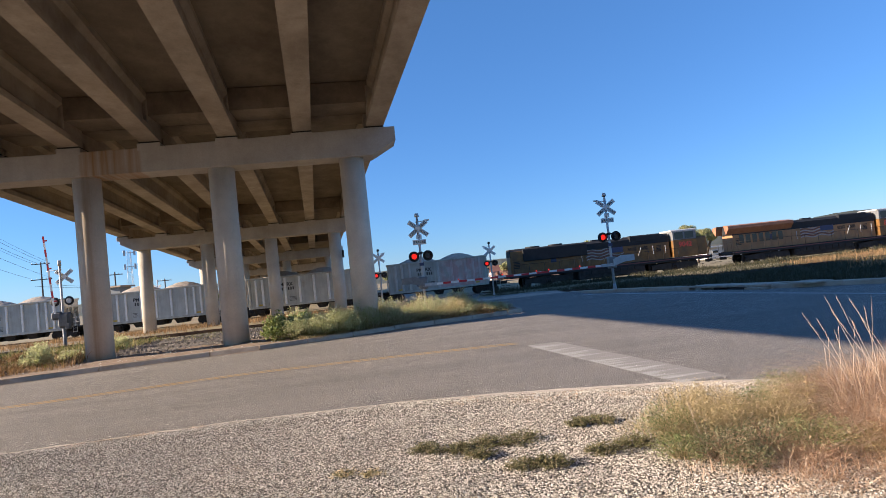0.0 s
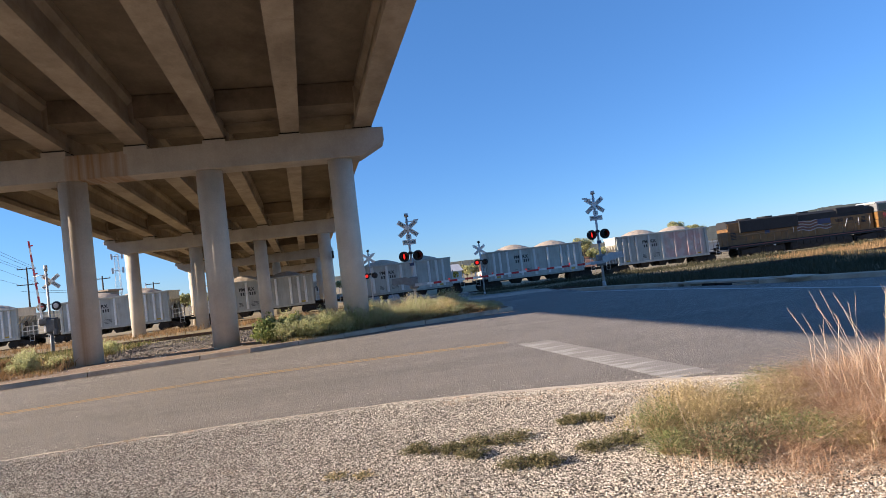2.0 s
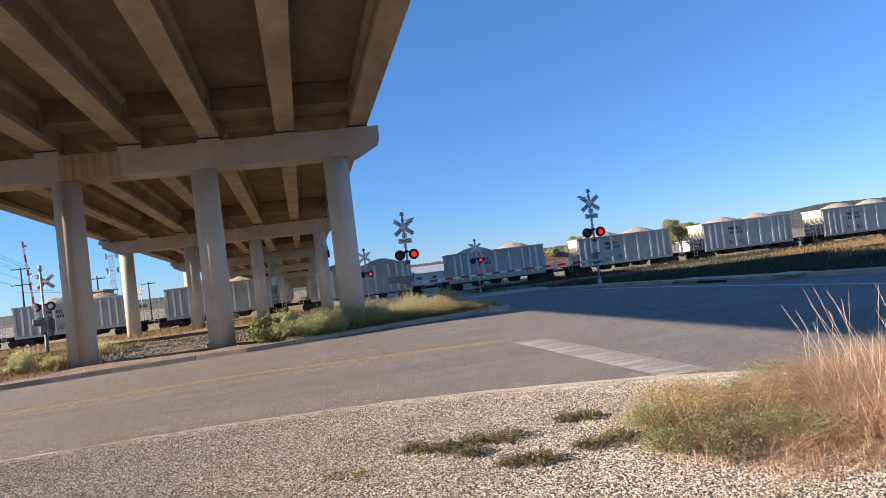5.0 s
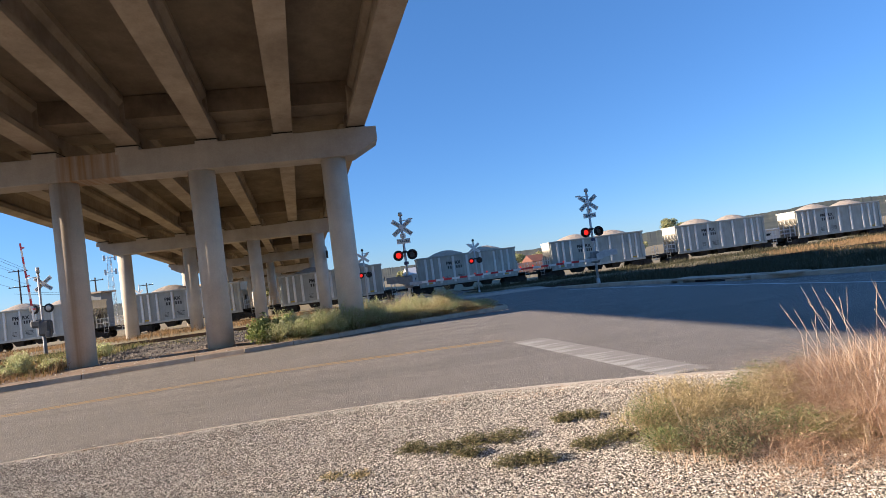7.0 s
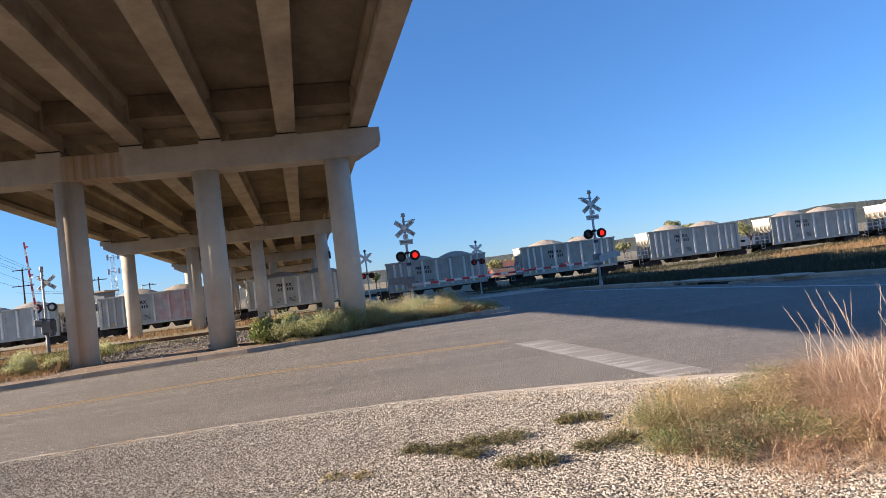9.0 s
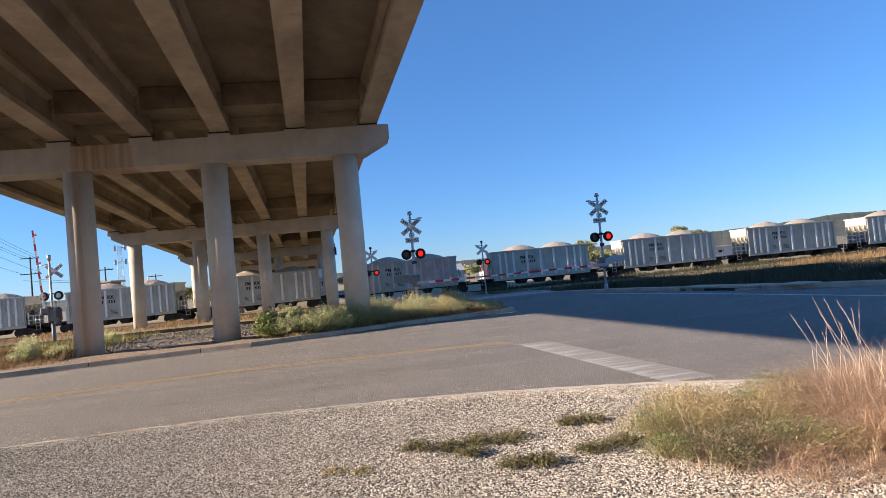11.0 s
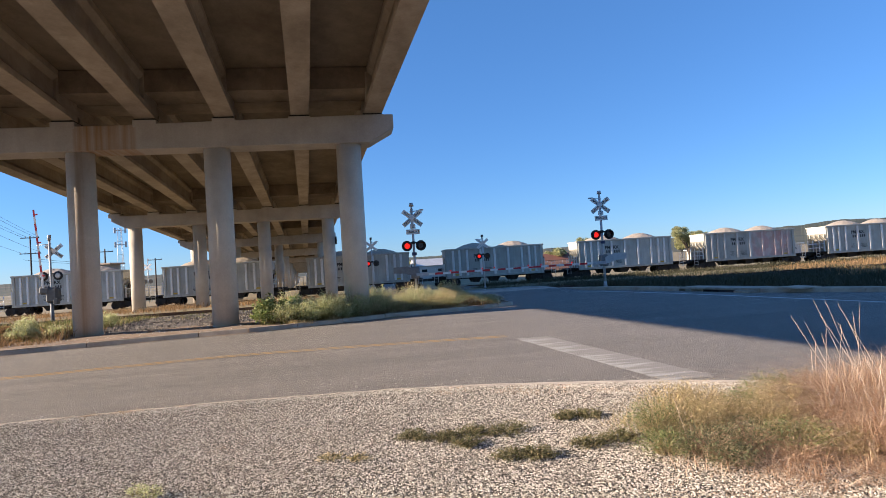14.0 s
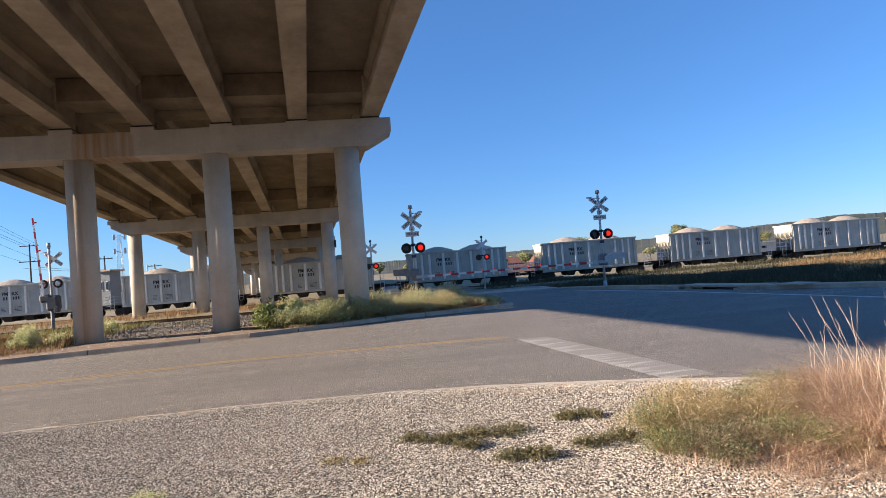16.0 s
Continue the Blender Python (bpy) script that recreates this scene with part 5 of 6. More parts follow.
def bush_thing(name, x, y, z, r, h, count, size, leaf, stem, seed, label, category, slim=0.3, stems=40, group="", thick=0.006):
    """Stems that spread from the root, each with side sprays of small leaves, so that the outline stays loose."""
    rng = np.random.default_rng(seed)
    ob = thing(name, pose(x, y, z, 0, 0, float(rng.uniform(0, 360))), label, category, group)
    bm = bmesh.new()
    tips = []
    for _ in range(stems):
        a, u = rng.uniform(0, math.tau), rng.uniform(0.1, 1) ** 0.6
        hh = h * (1.05 - 0.55 * u * u) * rng.uniform(0.65, 1.12)
        tip = Vector((math.cos(a) * u * r, math.sin(a) * u * r, hh))
        mid = tip * 0.5 + Vector((0, 0, hh * 0.12))
        root = Vector((math.cos(a) * 0.12 * r, math.sin(a) * 0.12 * r, -0.03))
        tube(bm, root, mid, thick, thick * 0.7, n=3, caps=False)
        tube(bm, mid, tip, thick * 0.7, thick * 0.25, n=3, caps=False)
        tips.append((mid, tip))
    tagged(part("stem_mass", bm, stem, ob), kind="stuff")
    k = rng.integers(0, stems, count)
    f = rng.uniform(0.0, 1.05, count)[:, None]
    mids, ends = np.array([m for m, _ in tips])[k], np.array([t for _, t in tips])[k]
    c = mids + (ends - mids) * f + rng.normal(size=(count, 3)) * np.array([1, 1, 0.8]) * (0.16 * r) * (1.15 - 0.7 * f)
    c[:, 2] = np.maximum(c[:, 2], 0.02)
    v, q = leaves_data(c, size, rng, slim)
    me = bpy.data.meshes.new("foliage")
    me.from_pydata(v.tolist(), [], q.tolist())
    me.materials.append(leaf)
    part("foliage", me, leaf, ob)
    return ob


def tuft_thing(name, x, y, z, r, h, count, width, material, seed, label, lean=0.6, seeds=0, group="", tall=1.0):
    rng = np.random.default_rng(seed)
    ob = thing(name, pose(x, y, z), label, "grass", group)
    a, u = rng.uniform(0, math.tau, count), rng.uniform(0, 1, count) ** 0.7 * r
    roots = np.stack([u * np.cos(a), u * np.sin(a), np.full(count, -0.02)], 1)
    tagged(part("blade_mass", blades_mesh("blade_mass", roots, h * rng.uniform(0.35, 1.0, count), lean, width, material, rng), material, ob), kind="stuff")
    if seeds:
        # tall stalks with slim seed heads
        bm = bmesh.new()
        for _ in range(seeds):
            a, u = rng.uniform(0, math.tau), rng.uniform(0, r * 0.8)
            root = Vector((u * math.cos(a), u * math.sin(a), 0))
            lean2 = rng.uniform(0.05, 0.62)
            b = rng.uniform(0, math.tau)
            hh = h * tall * rng.uniform(0.8, 1.46) * (1.1 - 0.35 * lean2)
            tip = root + Vector((math.cos(b) * lean2 * hh, math.sin(b) * lean2 * hh, hh))
            mid = root.lerp(tip, 0.5) + Vector((0, 0, 0.05 * hh))
            tube(bm, root, mid, 0.0021, 0.0017, n=4, caps=False)
            tube(bm, mid, tip, 0.0017, 0.0010, n=4, caps=False)
            d = (tip - mid).normalized()
            for i in range(9):
                p = tip - d * 0.028 * i
                q = p + Vector((rng.normal() * 0.006, rng.normal() * 0.006, 0.020)) + d * 0.012
                tube(bm, p, q, 0.0028, 0.0008, n=3, caps=False)
        tagged(part("seed_stalk_mass", bm, SEED_PALE, ob, "pale seed stalks"), kind="stuff")
    return ob


SEED_PALE = mat("seed_stalk", islands_build((0.0, (0.50, 0.38, 0.28)), (1.0, (0.72, 0.60, 0.50))), 0.8)

# foreground: low olive bushes, mats of weed, and a stand of tall straw grass
rr = random.Random(5)
BUSH_KINDS = {"green": (BUSH_OLIVE, BUSH_TAN, "feathery olive-green bush on the gravel"), "dark": (DARK_BUSH, RED_STEM, "dark green low bush on the gravel"),
              "tan": (BUSH_TAN, BUSH_TAN, "dry straw-coloured bush on the gravel"), "red": (RED_STEM, STRAW, "dry reddish-brown bush beside the tall grass")}
for i, (x, y, r, h, look_of) in enumerate(((7.12, -17.4, 0.32, 0.34, "green"), (6.98, -17.85, 0.26, 0.20, "green"), (7.5, -16.95, 0.36, 0.40, "tan"), (7.9, -16.85, 0.34, 0.36, "tan"), (7.4, -17.5, 0.36, 0.36, "tan"), (7.75, -17.4, 0.34, 0.34, "tan"),
                                           (7.25, -18.05, 0.34, 0.26, "dark"), (7.6, -18.05, 0.36, 0.28, "dark"), (7.3, -18.25, 0.22, 0.18, "dark"), (7.95, -18.15, 0.34, 0.28, "green"), (8.75, -16.75, 0.38, 0.34, "green"), (9.2, -16.6, 0.34, 0.30, "dark"),
                                           (8.1, -17.6, 0.36, 0.34, "tan"), (8.5, -17.3, 0.40, 0.36, "tan"), (8.45, -17.9, 0.38, 0.30, "red"), (8.9, -17.05, 0.36, 0.34, "red"), (8.3, -16.95, 0.28, 0.24, "green"), (7.8, -18.35, 0.25, 0.16, "red"), (8.2, -18.3, 0.3, 0.2, "tan"))):
    leaf, stem, words = BUSH_KINDS[look_of]
    bush_thing("low_bush", x, y, -0.07, r * 1.05, h, 2100 if look_of != "red" else 900, 0.0118, leaf, stem, 20 + i, words, "bush", 0.24, 230, "roadside bushes", 0.0019)
for i, (x, y, r) in enumerate(((5.0, -16.62, 0.20), (5.28, -16.78, 0.17), (5.55, -16.72, 0.24), (5.9, -16.72, 0.26), (5.45, -17.02, 0.17), (5.75, -17.5, 0.20), (5.98, -17.55, 0.19), (6.62, -16.45, 0.17), (6.85, -16.5, 0.18), (6.5, -17.45, 0.22), (6.8, -17.35, 0.2), (4.2, -16.95, 0.16), (4.45, -17.05, 0.15))):
    bush_thing("ground_weed", x, y, -0.065, r, 0.075 if i < 11 else 0.03, 850 if i < 11 else 160, 0.012, MAT_WEED if i < 11 else BUSH_TAN, MAT_WEED, 60 + i, "flat mat of dull green weed on gravel", "weed", 0.35, 40, "weed mats")
for i, (x, y, r, h) in enumerate(((9.05, -17.75, 0.45, 0.98), (9.55, -17.35, 0.45, 1.05), (9.3, -18.1, 0.40, 0.98), (9.75, -17.8, 0.45, 1.05), (8.65, -18.35, 0.35, 0.70), (10.2, -17.2, 0.5, 1.0), (9.2, -17.15, 0.35, 0.75))):
    tuft_thing("tall_grass", x, y, -0.07, r, h * 0.66, 1900, 0.0027, STRAW, 90 + i, "tall reddish straw bunch grass with pale seed heads", 2.0, 8, "tall bunch grass", 1.2)
for i in range(20):
    x, y = rr.uniform(7.5, 9.0), rr.uniform(-19.0, -17.9)
    tuft_thing("straw_tuft", x, y, -0.07, 0.28, rr.uniform(0.12, 0.30), 150, 0.0026, STRAW, 130 + i, "small reddish tuft of dry grass", 2.4, 0, "dry tufts")
for i in range(26):
    x, y = rr.uniform(7.0, 9.0), rr.uniform(-18.3, -16.9)
    tuft_thing("straw_tuft", x, y, -0.07, 0.25, rr.uniform(0.22, 0.42), 70, 0.0024, (RED_STEM, BUSH_TAN, STRAW)[i % 3], 500 + i, "thin straw stems among the low bushes", 1.4, i % 4 == 0, "dry tufts")
for i in range(16):
    x = rr.uniform(5.6, 8.6)
    tuft_thing("straw_tuft", x, verge_y(x) - rr.uniform(0.1, 0.9), -0.08, 0.18, 0.06, 90, 0.003, STRAW, 160 + i, "small reddish tuft of dry grass", 1.6, 0, "dry tufts")

# dead straw that lies on the gravel round the tall grass, scraps along the edge, a pale young weed
for i in range(16):
    x, y = rr.uniform(7.5, 9.0), rr.uniform(-19.2, -17.9)
    tuft_thing("straw_litter", x, y, -0.062, 0.36, rr.uniform(0.05, 0.11), 260, 0.0030, STRAW, 700 + i, "matted dead straw lying on the gravel", 3.4, 0, "straw litter")
for i in range(12):
    x, y = rr.uniform(6.6, 7.7), rr.uniform(-19.0, -17.9)
    tuft_thing("straw_litter", x, y, -0.062, 0.22, rr.uniform(0.04, 0.09), 70, 0.0028, STRAW, 740 + i, "matted dead straw lying on the gravel", 3.4, 0, "straw litter")
for i, (x, y) in enumerate(((1.28, -13.74), (1.46, -13.70), (0.9, -13.78), (0.55, -13.82), (3.07, -16.2), (3.2, -16.3), (3.9, -17.3), (2.1, -13.72), (6.6, -14.6), (7.2, -14.8))):
    tuft_thing("straw_litter", x, y, -0.085 if y > -15 else -0.062, 0.13, 0.05, 60, 0.0028, (DRY_GRASS, STRAW)[i % 2], 760 + i, "scrap of dead brown grass on the gravel edge", 3.0, 0, "straw litter")
for i, (x, y) in enumerate(((2.68, -17.36), (2.82, -17.46))):
    bush_thing("young_weed", x, y, -0.062, 0.12, 0.09, 170, 0.011, GREEN_WEED, MIXED_GRASS, 780 + i, "small pale yellow-green weed on the gravel", "weed", 0.35, 26, "young weeds", 0.002)

# the verge behind the kerb: feathery weeds, broad-leaved grass
for i in range(26):
    x = 2.2 + 6.6 * (i + rr.uniform(-0.4, 0.4)) / 26
    bush_thing("feathery_weed", x, kerb_y(x) + rr.uniform(0.45, 1.0), 0.0, 0.5, rr.uniform(0.25, 0.75), 1350, 0.027, GREEN_WEED if x < 4.6 or i % 2 else TAN_WEED, MIXED_GRASS, 400 + i, "feathery olive-green weed behind the kerb", "weed", 0.22, 46, "weeds behind the kerb")
for i in range(16):
    x = rr.uniform(-13.5, -5.4)
    bush_thing("feathery_weed", x, kerb_y(x) + rr.uniform(2.6, 8.0), 0.0, 0.55, rr.uniform(0.35, 0.8), 1700, 0.036, (GREEN_WEED, DRY_GRASS)[i % 2], MIXED_GRASS, 440 + i, "straggly weed beside the stained column", "weed", 0.3, 46, "weeds behind the kerb")
for i in range(34):
    x = 2.0 + 8.2 * (i + rr.uniform(-0.4, 0.4)) / 34
    deep = rr.uniform(0.9, 3.6) if x < 8.8 else rr.uniform(0.7, 1.6)
    h = (0.60 + 0.42 * min(1, deep / 2.0)) * rr.uniform(0.75, 1.05) * (1.0 if x < 9 else 0.6)
    bush_thing("feathery_weed", x, kerb_y(x) + deep, 0.0, 0.62, h * rr.uniform(0.8, 1.2), 1750, 0.030, GREEN_WEED if x < 4.6 or i % 3 else TAN_WEED, MIXED_GRASS, 200 + i, "feathery olive-green weed behind the kerb", "weed", 0.22, 46, "weeds behind the kerb")
for i in range(9):
    x = 3.2 + 2.8 * (i + rr.uniform(-0.3, 0.3)) / 9
    bush_thing("feathery_weed", x, kerb_y(x) + rr.uniform(0.4, 0.75), 0.0, 0.5, rr.uniform(0.72, 1.0), 1500, 0.032, GREEN_WEED, MIXED_GRASS, 600 + i, "feathery olive-green weed behind the kerb", "weed", 0.22, 46, "weeds behind the kerb")
for i in range(24):
    x = rr.uniform(4.4, 9.6)
    tuft_thing("straw_tuft", x, kerb_y(x) + rr.uniform(0.5, 2.6), 0.0, 0.35, rr.uniform(0.55, 0.85), 70, 0.0055, TAN_WEED, 860 + i, "dry straw stalks standing among the weeds", 0.9, 5, "dry tufts", 1.05)
for i in range(34):
    x = rr.uniform(2.4, 10.2)
    tuft_thing("straw_tuft", x, kerb_y(x) + rr.uniform(0.28, 0.5), 0.0, 0.30, rr.uniform(0.14, 0.34), 130, 0.006, (BUSH_TAN, DRY_GRASS)[i % 2], 820 + i, "dry stalks at the edge of the kerb", 1.2, 0, "dry tufts")
for i in range(9):
    x = rr.uniform(1.1, 2.7)
    bush_thing("leafy_shrub", x, kerb_y(x) + rr.uniform(1.0, 3.0), 0.0, 0.45, rr.uniform(0.6, 1.0), 520, 0.062, LEAF_GREEN, MIXED_GRASS, 260 + i, "broad-leaved dark green shrub by the columns", "shrub", 0.42, 30, "leafy shrubs")
for i in range(7):
    x = rr.uniform(5.5, 10.4)
    tuft_thing("straw_tuft", x, kerb_y(x) + rr.uniform(0.3, 4.5), 0.0, 0.35, rr.uniform(0.35, 1.0), 160, 0.006, DRY_GRASS, 280 + i, "dry yellow grass among the weeds", 0.7, 0, "dry tufts")


def meadow(name, count, spots, h0, h1, width, material, seed, label, lean=0.7):
    """Loose blades over a stretch of ground that nobody could count."""
    rng = np.random.default_rng(seed)
    pts = []
    while len(pts) < count:
        p = spots(rng)
        if p is not None:
            pts.append(p)
    roots = np.array([(x, y, land(x, y) - 0.02) for x, y in pts])
    clump = np.array([0.5 + noise.noise((x * 0.5, y * 0.5, seed)) for x, y in pts])
    hs = (h0 + (h1 - h0) * np.clip(clump, 0, 1)) * rng.uniform(0.6, 1.1, count)
    ob = new(name, blades_mesh(name, roots, hs, lean, width, material, rng))
    return tagged(ob, label, "grass", kind="stuff")


def bank(rng):
    y = rng.uniform(-9, 34)
    x = street_r(y) + 0.6 + 45 * rng.uniform(0, 1) ** 1.5
    return (x, y)


def bank_far(rng):
    x, y = 27 + 50 * rng.uniform(0, 1), rng.uniform(-6, 32)
    if x < 28 + 0.55 * y + 3 * noise.noise((y * 0.3, 0, 0)):
        return None
    return (x, y)


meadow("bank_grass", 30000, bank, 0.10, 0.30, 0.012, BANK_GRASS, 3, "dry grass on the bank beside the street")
meadow("bank_grass", 22000, bank_far, 0.28, 0.72, 0.020, DRY_GRASS, 4, "tall golden grass along the railway")


def bank_dark(rng):
    y = rng.uniform(-7, 20)
    return (street_r(y) + 1.6 + 11 * rng.uniform(0, 1), y)


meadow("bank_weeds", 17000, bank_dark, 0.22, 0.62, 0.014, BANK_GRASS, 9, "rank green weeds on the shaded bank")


def bank_track(rng):
    x = rng.uniform(40, 66)
    return (x, rail_y(x, 0) + rng.uniform(-4.5, 2.6))


meadow("bank_grass", 12000, bank_track, 0.25, 0.60, 0.016, DRY_GRASS, 10, "dry grass grown over the empty track")


def track_shade(rng):
    x = rng.uniform(18.5, 41)
    return (x, rail_y(x, 0) + rng.uniform(-4.5, 2.6))


def train_side(rng):
    x = rng.uniform(17.5, 78)
    return (x, rail_y(x, 1) - rng.uniform(2.6, 5.5))


def bank_middle(rng):
    y = rng.uniform(2, 36)
    return (rng.uniform(28, 28 + 0.7 * y + 2), y)


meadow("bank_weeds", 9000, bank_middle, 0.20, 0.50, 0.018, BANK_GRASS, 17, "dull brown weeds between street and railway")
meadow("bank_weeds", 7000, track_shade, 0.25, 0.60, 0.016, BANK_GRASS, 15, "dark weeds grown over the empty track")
# added strip of dark weeds that covers sunlit ground seen under the cars
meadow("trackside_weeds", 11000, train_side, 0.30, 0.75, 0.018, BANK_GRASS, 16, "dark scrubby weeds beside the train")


def dirt_litter(rng):
    x = rng.uniform(-12, 3.4)
    y = kerb_y(x) + 0.22 + rng.uniform(0, 3.2)
    return (x, y) if noise.noise((x * 0.7, y * 2.2, 4)) > -0.05 else None


def left_weeds(rng):
    x = rng.uniform(-13, -4.9)
    return (x, kerb_y(x) + 1.2 + rng.uniform(0, 5.0))


meadow("leaf_litter", 5500, dirt_litter, 0.05, 0.11, 0.010, DRY_GRASS, 21, "scattered dead stalks and leaves on the dirt", 2.8)
meadow("verge_grass", 4200, left_weeds, 0.18, 0.62, 0.012, DRY_GRASS, 22, "dry stalks among the weeds beside the signal", 0.9)


def west_side(rng):
    x, y = rng.uniform(-17, -5.2), rng.uniform(-1.5, 10.5)
    return (x, y) if y > kerb_y(x) + 2.2 + 1.2 * noise.noise((x, 0, 0)) else None


def between_tracks(rng):
    x, y = rng.uniform(-28, 9), rng.uniform(18.2, 38.6)
    return (x, y) if noise.noise((x * 0.22, y * 0.45, 2)) > -0.08 else None


def west_near(rng):
    x = rng.uniform(-8, 1.5)
    return (x, rng.uniform(5.2, 10.5)) if rng.uniform() < 0.7 else None


meadow("verge_grass", 9000, west_side, 0.15, 0.55, 0.016, MIXED_GRASS, 5, "green and straw grass beside the signal")
meadow("track_grass", 12000, between_tracks, 0.14, 0.58, 0.014, DRY_GRASS, 6, "dry yellow grass between the tracks")
meadow("track_grass", 2600, west_near, 0.06, 0.28, 0.014, MIXED_GRASS, 8, "short weeds at the edge of the ballast")

# loose stones of the gravel verge
def stones(name, count, spots, r0, r1, z, material, seed, label):
    rng = np.random.default_rng(seed)
    p = spots(rng, count)
    n = len(p)
    r = rng.uniform(r0, r1, n)
    unit = np.array([(1, 0, 0), (0, 1, 0), (-1, 0, 0), (0, -1, 0), (0, 0, 1), (0, 0, -1)], float)
    v = unit[None] * r[:, None, None] * rng.uniform(0.55, 1.25, (n, 6, 1)) + rng.normal(size=(n, 6, 3)) * r[:, None, None] * 0.22
    a = rng.uniform(0, math.tau, n)
    c, s = np.cos(a)[:, None], np.sin(a)[:, None]
    x, y = v[:, :, 0] * c - v[:, :, 1] * s, v[:, :, 0] * s + v[:, :, 1] * c
    v = np.stack([x, y, v[:, :, 2] * 0.75], 2) + np.concatenate([p, np.broadcast_to(z(p) if callable(z) else z, n)[:, None]], 1)[:, None] + (r * 0.25)[:, None, None] * np.array([0, 0, 1.0])
    o = np.arange(n)[:, None] * 6
    tri = np.array([(0, 1, 4), (1, 2, 4), (2, 3, 4), (3, 0, 4)])
    me = bpy.data.meshes.new(name)
    me.from_pydata(v.reshape(-1, 3).tolist(), [], (o[:, :, None] + tri[None]).reshape(-1, 3).tolist())
    me.materials.append(material)
    return tagged(new(name, me), label, "gravel", kind="stuff")


PEBBLE = mat("limestone_pebble", islands_build((0.0, (0.12, 0.10, 0.08)), (0.25, (0.40, 0.355, 0.295)), (0.65, (0.64, 0.585, 0.505)), (1.0, (0.80, 0.755, 0.67))), 0.9)


def verge_spots(rng, count):
    x = rng.uniform(-1.5, 9.5, count)
    edge = np.interp(x, (-6, -0.3, 2.6, 5.0, 6.2, 8.4, 10.2), (-13.9, -13.62, -13.56, -13.8, -14.15, -14.95, -16.0))
    y = edge - 0.015 - rng.uniform(0, 1, count) ** 0.8 * (edge + 19.6)
    return np.stack([x, y], 1)


def verge_top(p):
    """The bed dips towards the edge of the asphalt."""
    edge = np.interp(p[:, 0], (-6, -0.3, 2.6, 5.0, 6.2, 8.4, 10.2), (-13.9, -13.62, -13.56, -13.8, -14.15, -14.95, -16.0))
    return -0.062 - 0.05 * np.maximum(0, 1 - (edge - p[:, 1]) / 0.5)


stones("gravel_stones", 240000, verge_spots, 0.0052, 0.0122, verge_top, PEBBLE, 11, "loose pale limestone gravel")


def road_spots(rng, count):
    x = rng.uniform(-4, 10, count)
    edge = np.interp(x, (-6, -0.3, 2.6, 5.0, 6.2, 8.4, 10.2), (-13.9, -13.62, -13.56, -13.8, -14.15, -14.95, -16.0))
    return np.stack([x, edge + rng.exponential(0.35, count)], 1)


stones("stray_stones", 1500, road_spots, 0.004, 0.012, -0.118, PEBBLE, 12, "stray gravel on the asphalt")


def dirt_spots(rng, count):
    x = rng.uniform(-12, 3.5, count)
    edge = np.array([kerb_y(v) for v in x])
    return np.stack([x, edge + 0.25 + rng.uniform(0, 3.0, count)], 1)


def rubble_spots(rng, count):
    x = rng.uniform(-14, 3.0, count)
    edge = np.array([kerb_y(v) for v in x])
    return np.stack([x, edge + 3.2 + rng.uniform(0, 9.5, count)], 1)


stones("rubble_stones", 9000, rubble_spots, 0.03, 0.075, -0.01, BALLAST_STONE, 14, "dark crushed rocks beside the empty track")
stones("dirt_stones", 600, dirt_spots, 0.010, 0.035, 0.03, PEBBLE, 13, "scattered pale stones on the dirt")

# ---- the distance ----
def hill_build(k):
    c = k.ramp(k.noise(0.02, 6, 0.7, "World"), (0.35, (0.030, 0.044, 0.030)), (0.58, (0.065, 0.07, 0.048)), (0.75, (0.16, 0.13, 0.095)))
    k.color(k.mix(0.5, c, k.ramp(k.noise(0.12, 4, 0.7, "World"), (0.35, 0.5), (0.65, 1.0)), "MULTIPLY"))


HILL = mat("hill_scrub", hill_build, 1.0)
bm = bmesh.new()
rows = []
for i in range(1500):
    az = -75 + 165 * i / 1499
    el = float(np.interp(az, (-75, -30, 0, 3, 15, 27, 35, 40, 42, 44, 46, 60, 90), (0.7, 0.8, 1.0, 1.08, 1.05, 1.15, 1.4, 1.52, 1.72, 1.62, 1.5, 1.3, 1.0)))
    el += 0.05 * noise.noise((az * 1.3, 0, 0)) + 0.035 * noise.noise((az * 6, 2, 0)) + 0.05 * abs(noise.noise((az * 9, 5, 0))) + 0.05 * max(0, noise.noise((az * 24, 8, 0)))
    a = radians(az)
    row = []
    for d, f in ((520, 0.0), (700, 0.45), (860, 0.80), (950, 1.0), (1150, 0.8)):
        row.append(bm.verts.new((4.5 + math.sin(a) * d, -22.6 + math.cos(a) * d, 1.63 * f + 950 * math.tan(radians(el)) * f * (d / 950 if f < 1 else 1) + (0 if f in (0.0, 1.0) else 1.5 * noise.noise((az, d * 0.02, 0))))))
    rows.append(row)
for a, b in zip(rows, rows[1:]):
    for i in range(4):
        bm.faces.new((a[i], a[i + 1], b[i + 1], b[i]))
bmesh.ops.recalc_face_normals(bm, faces=bm.faces[:])
tagged(new("backdrop", mesh("backdrop", bm, HILL)), "low scrub-covered hills far off", "hill", kind="structure")


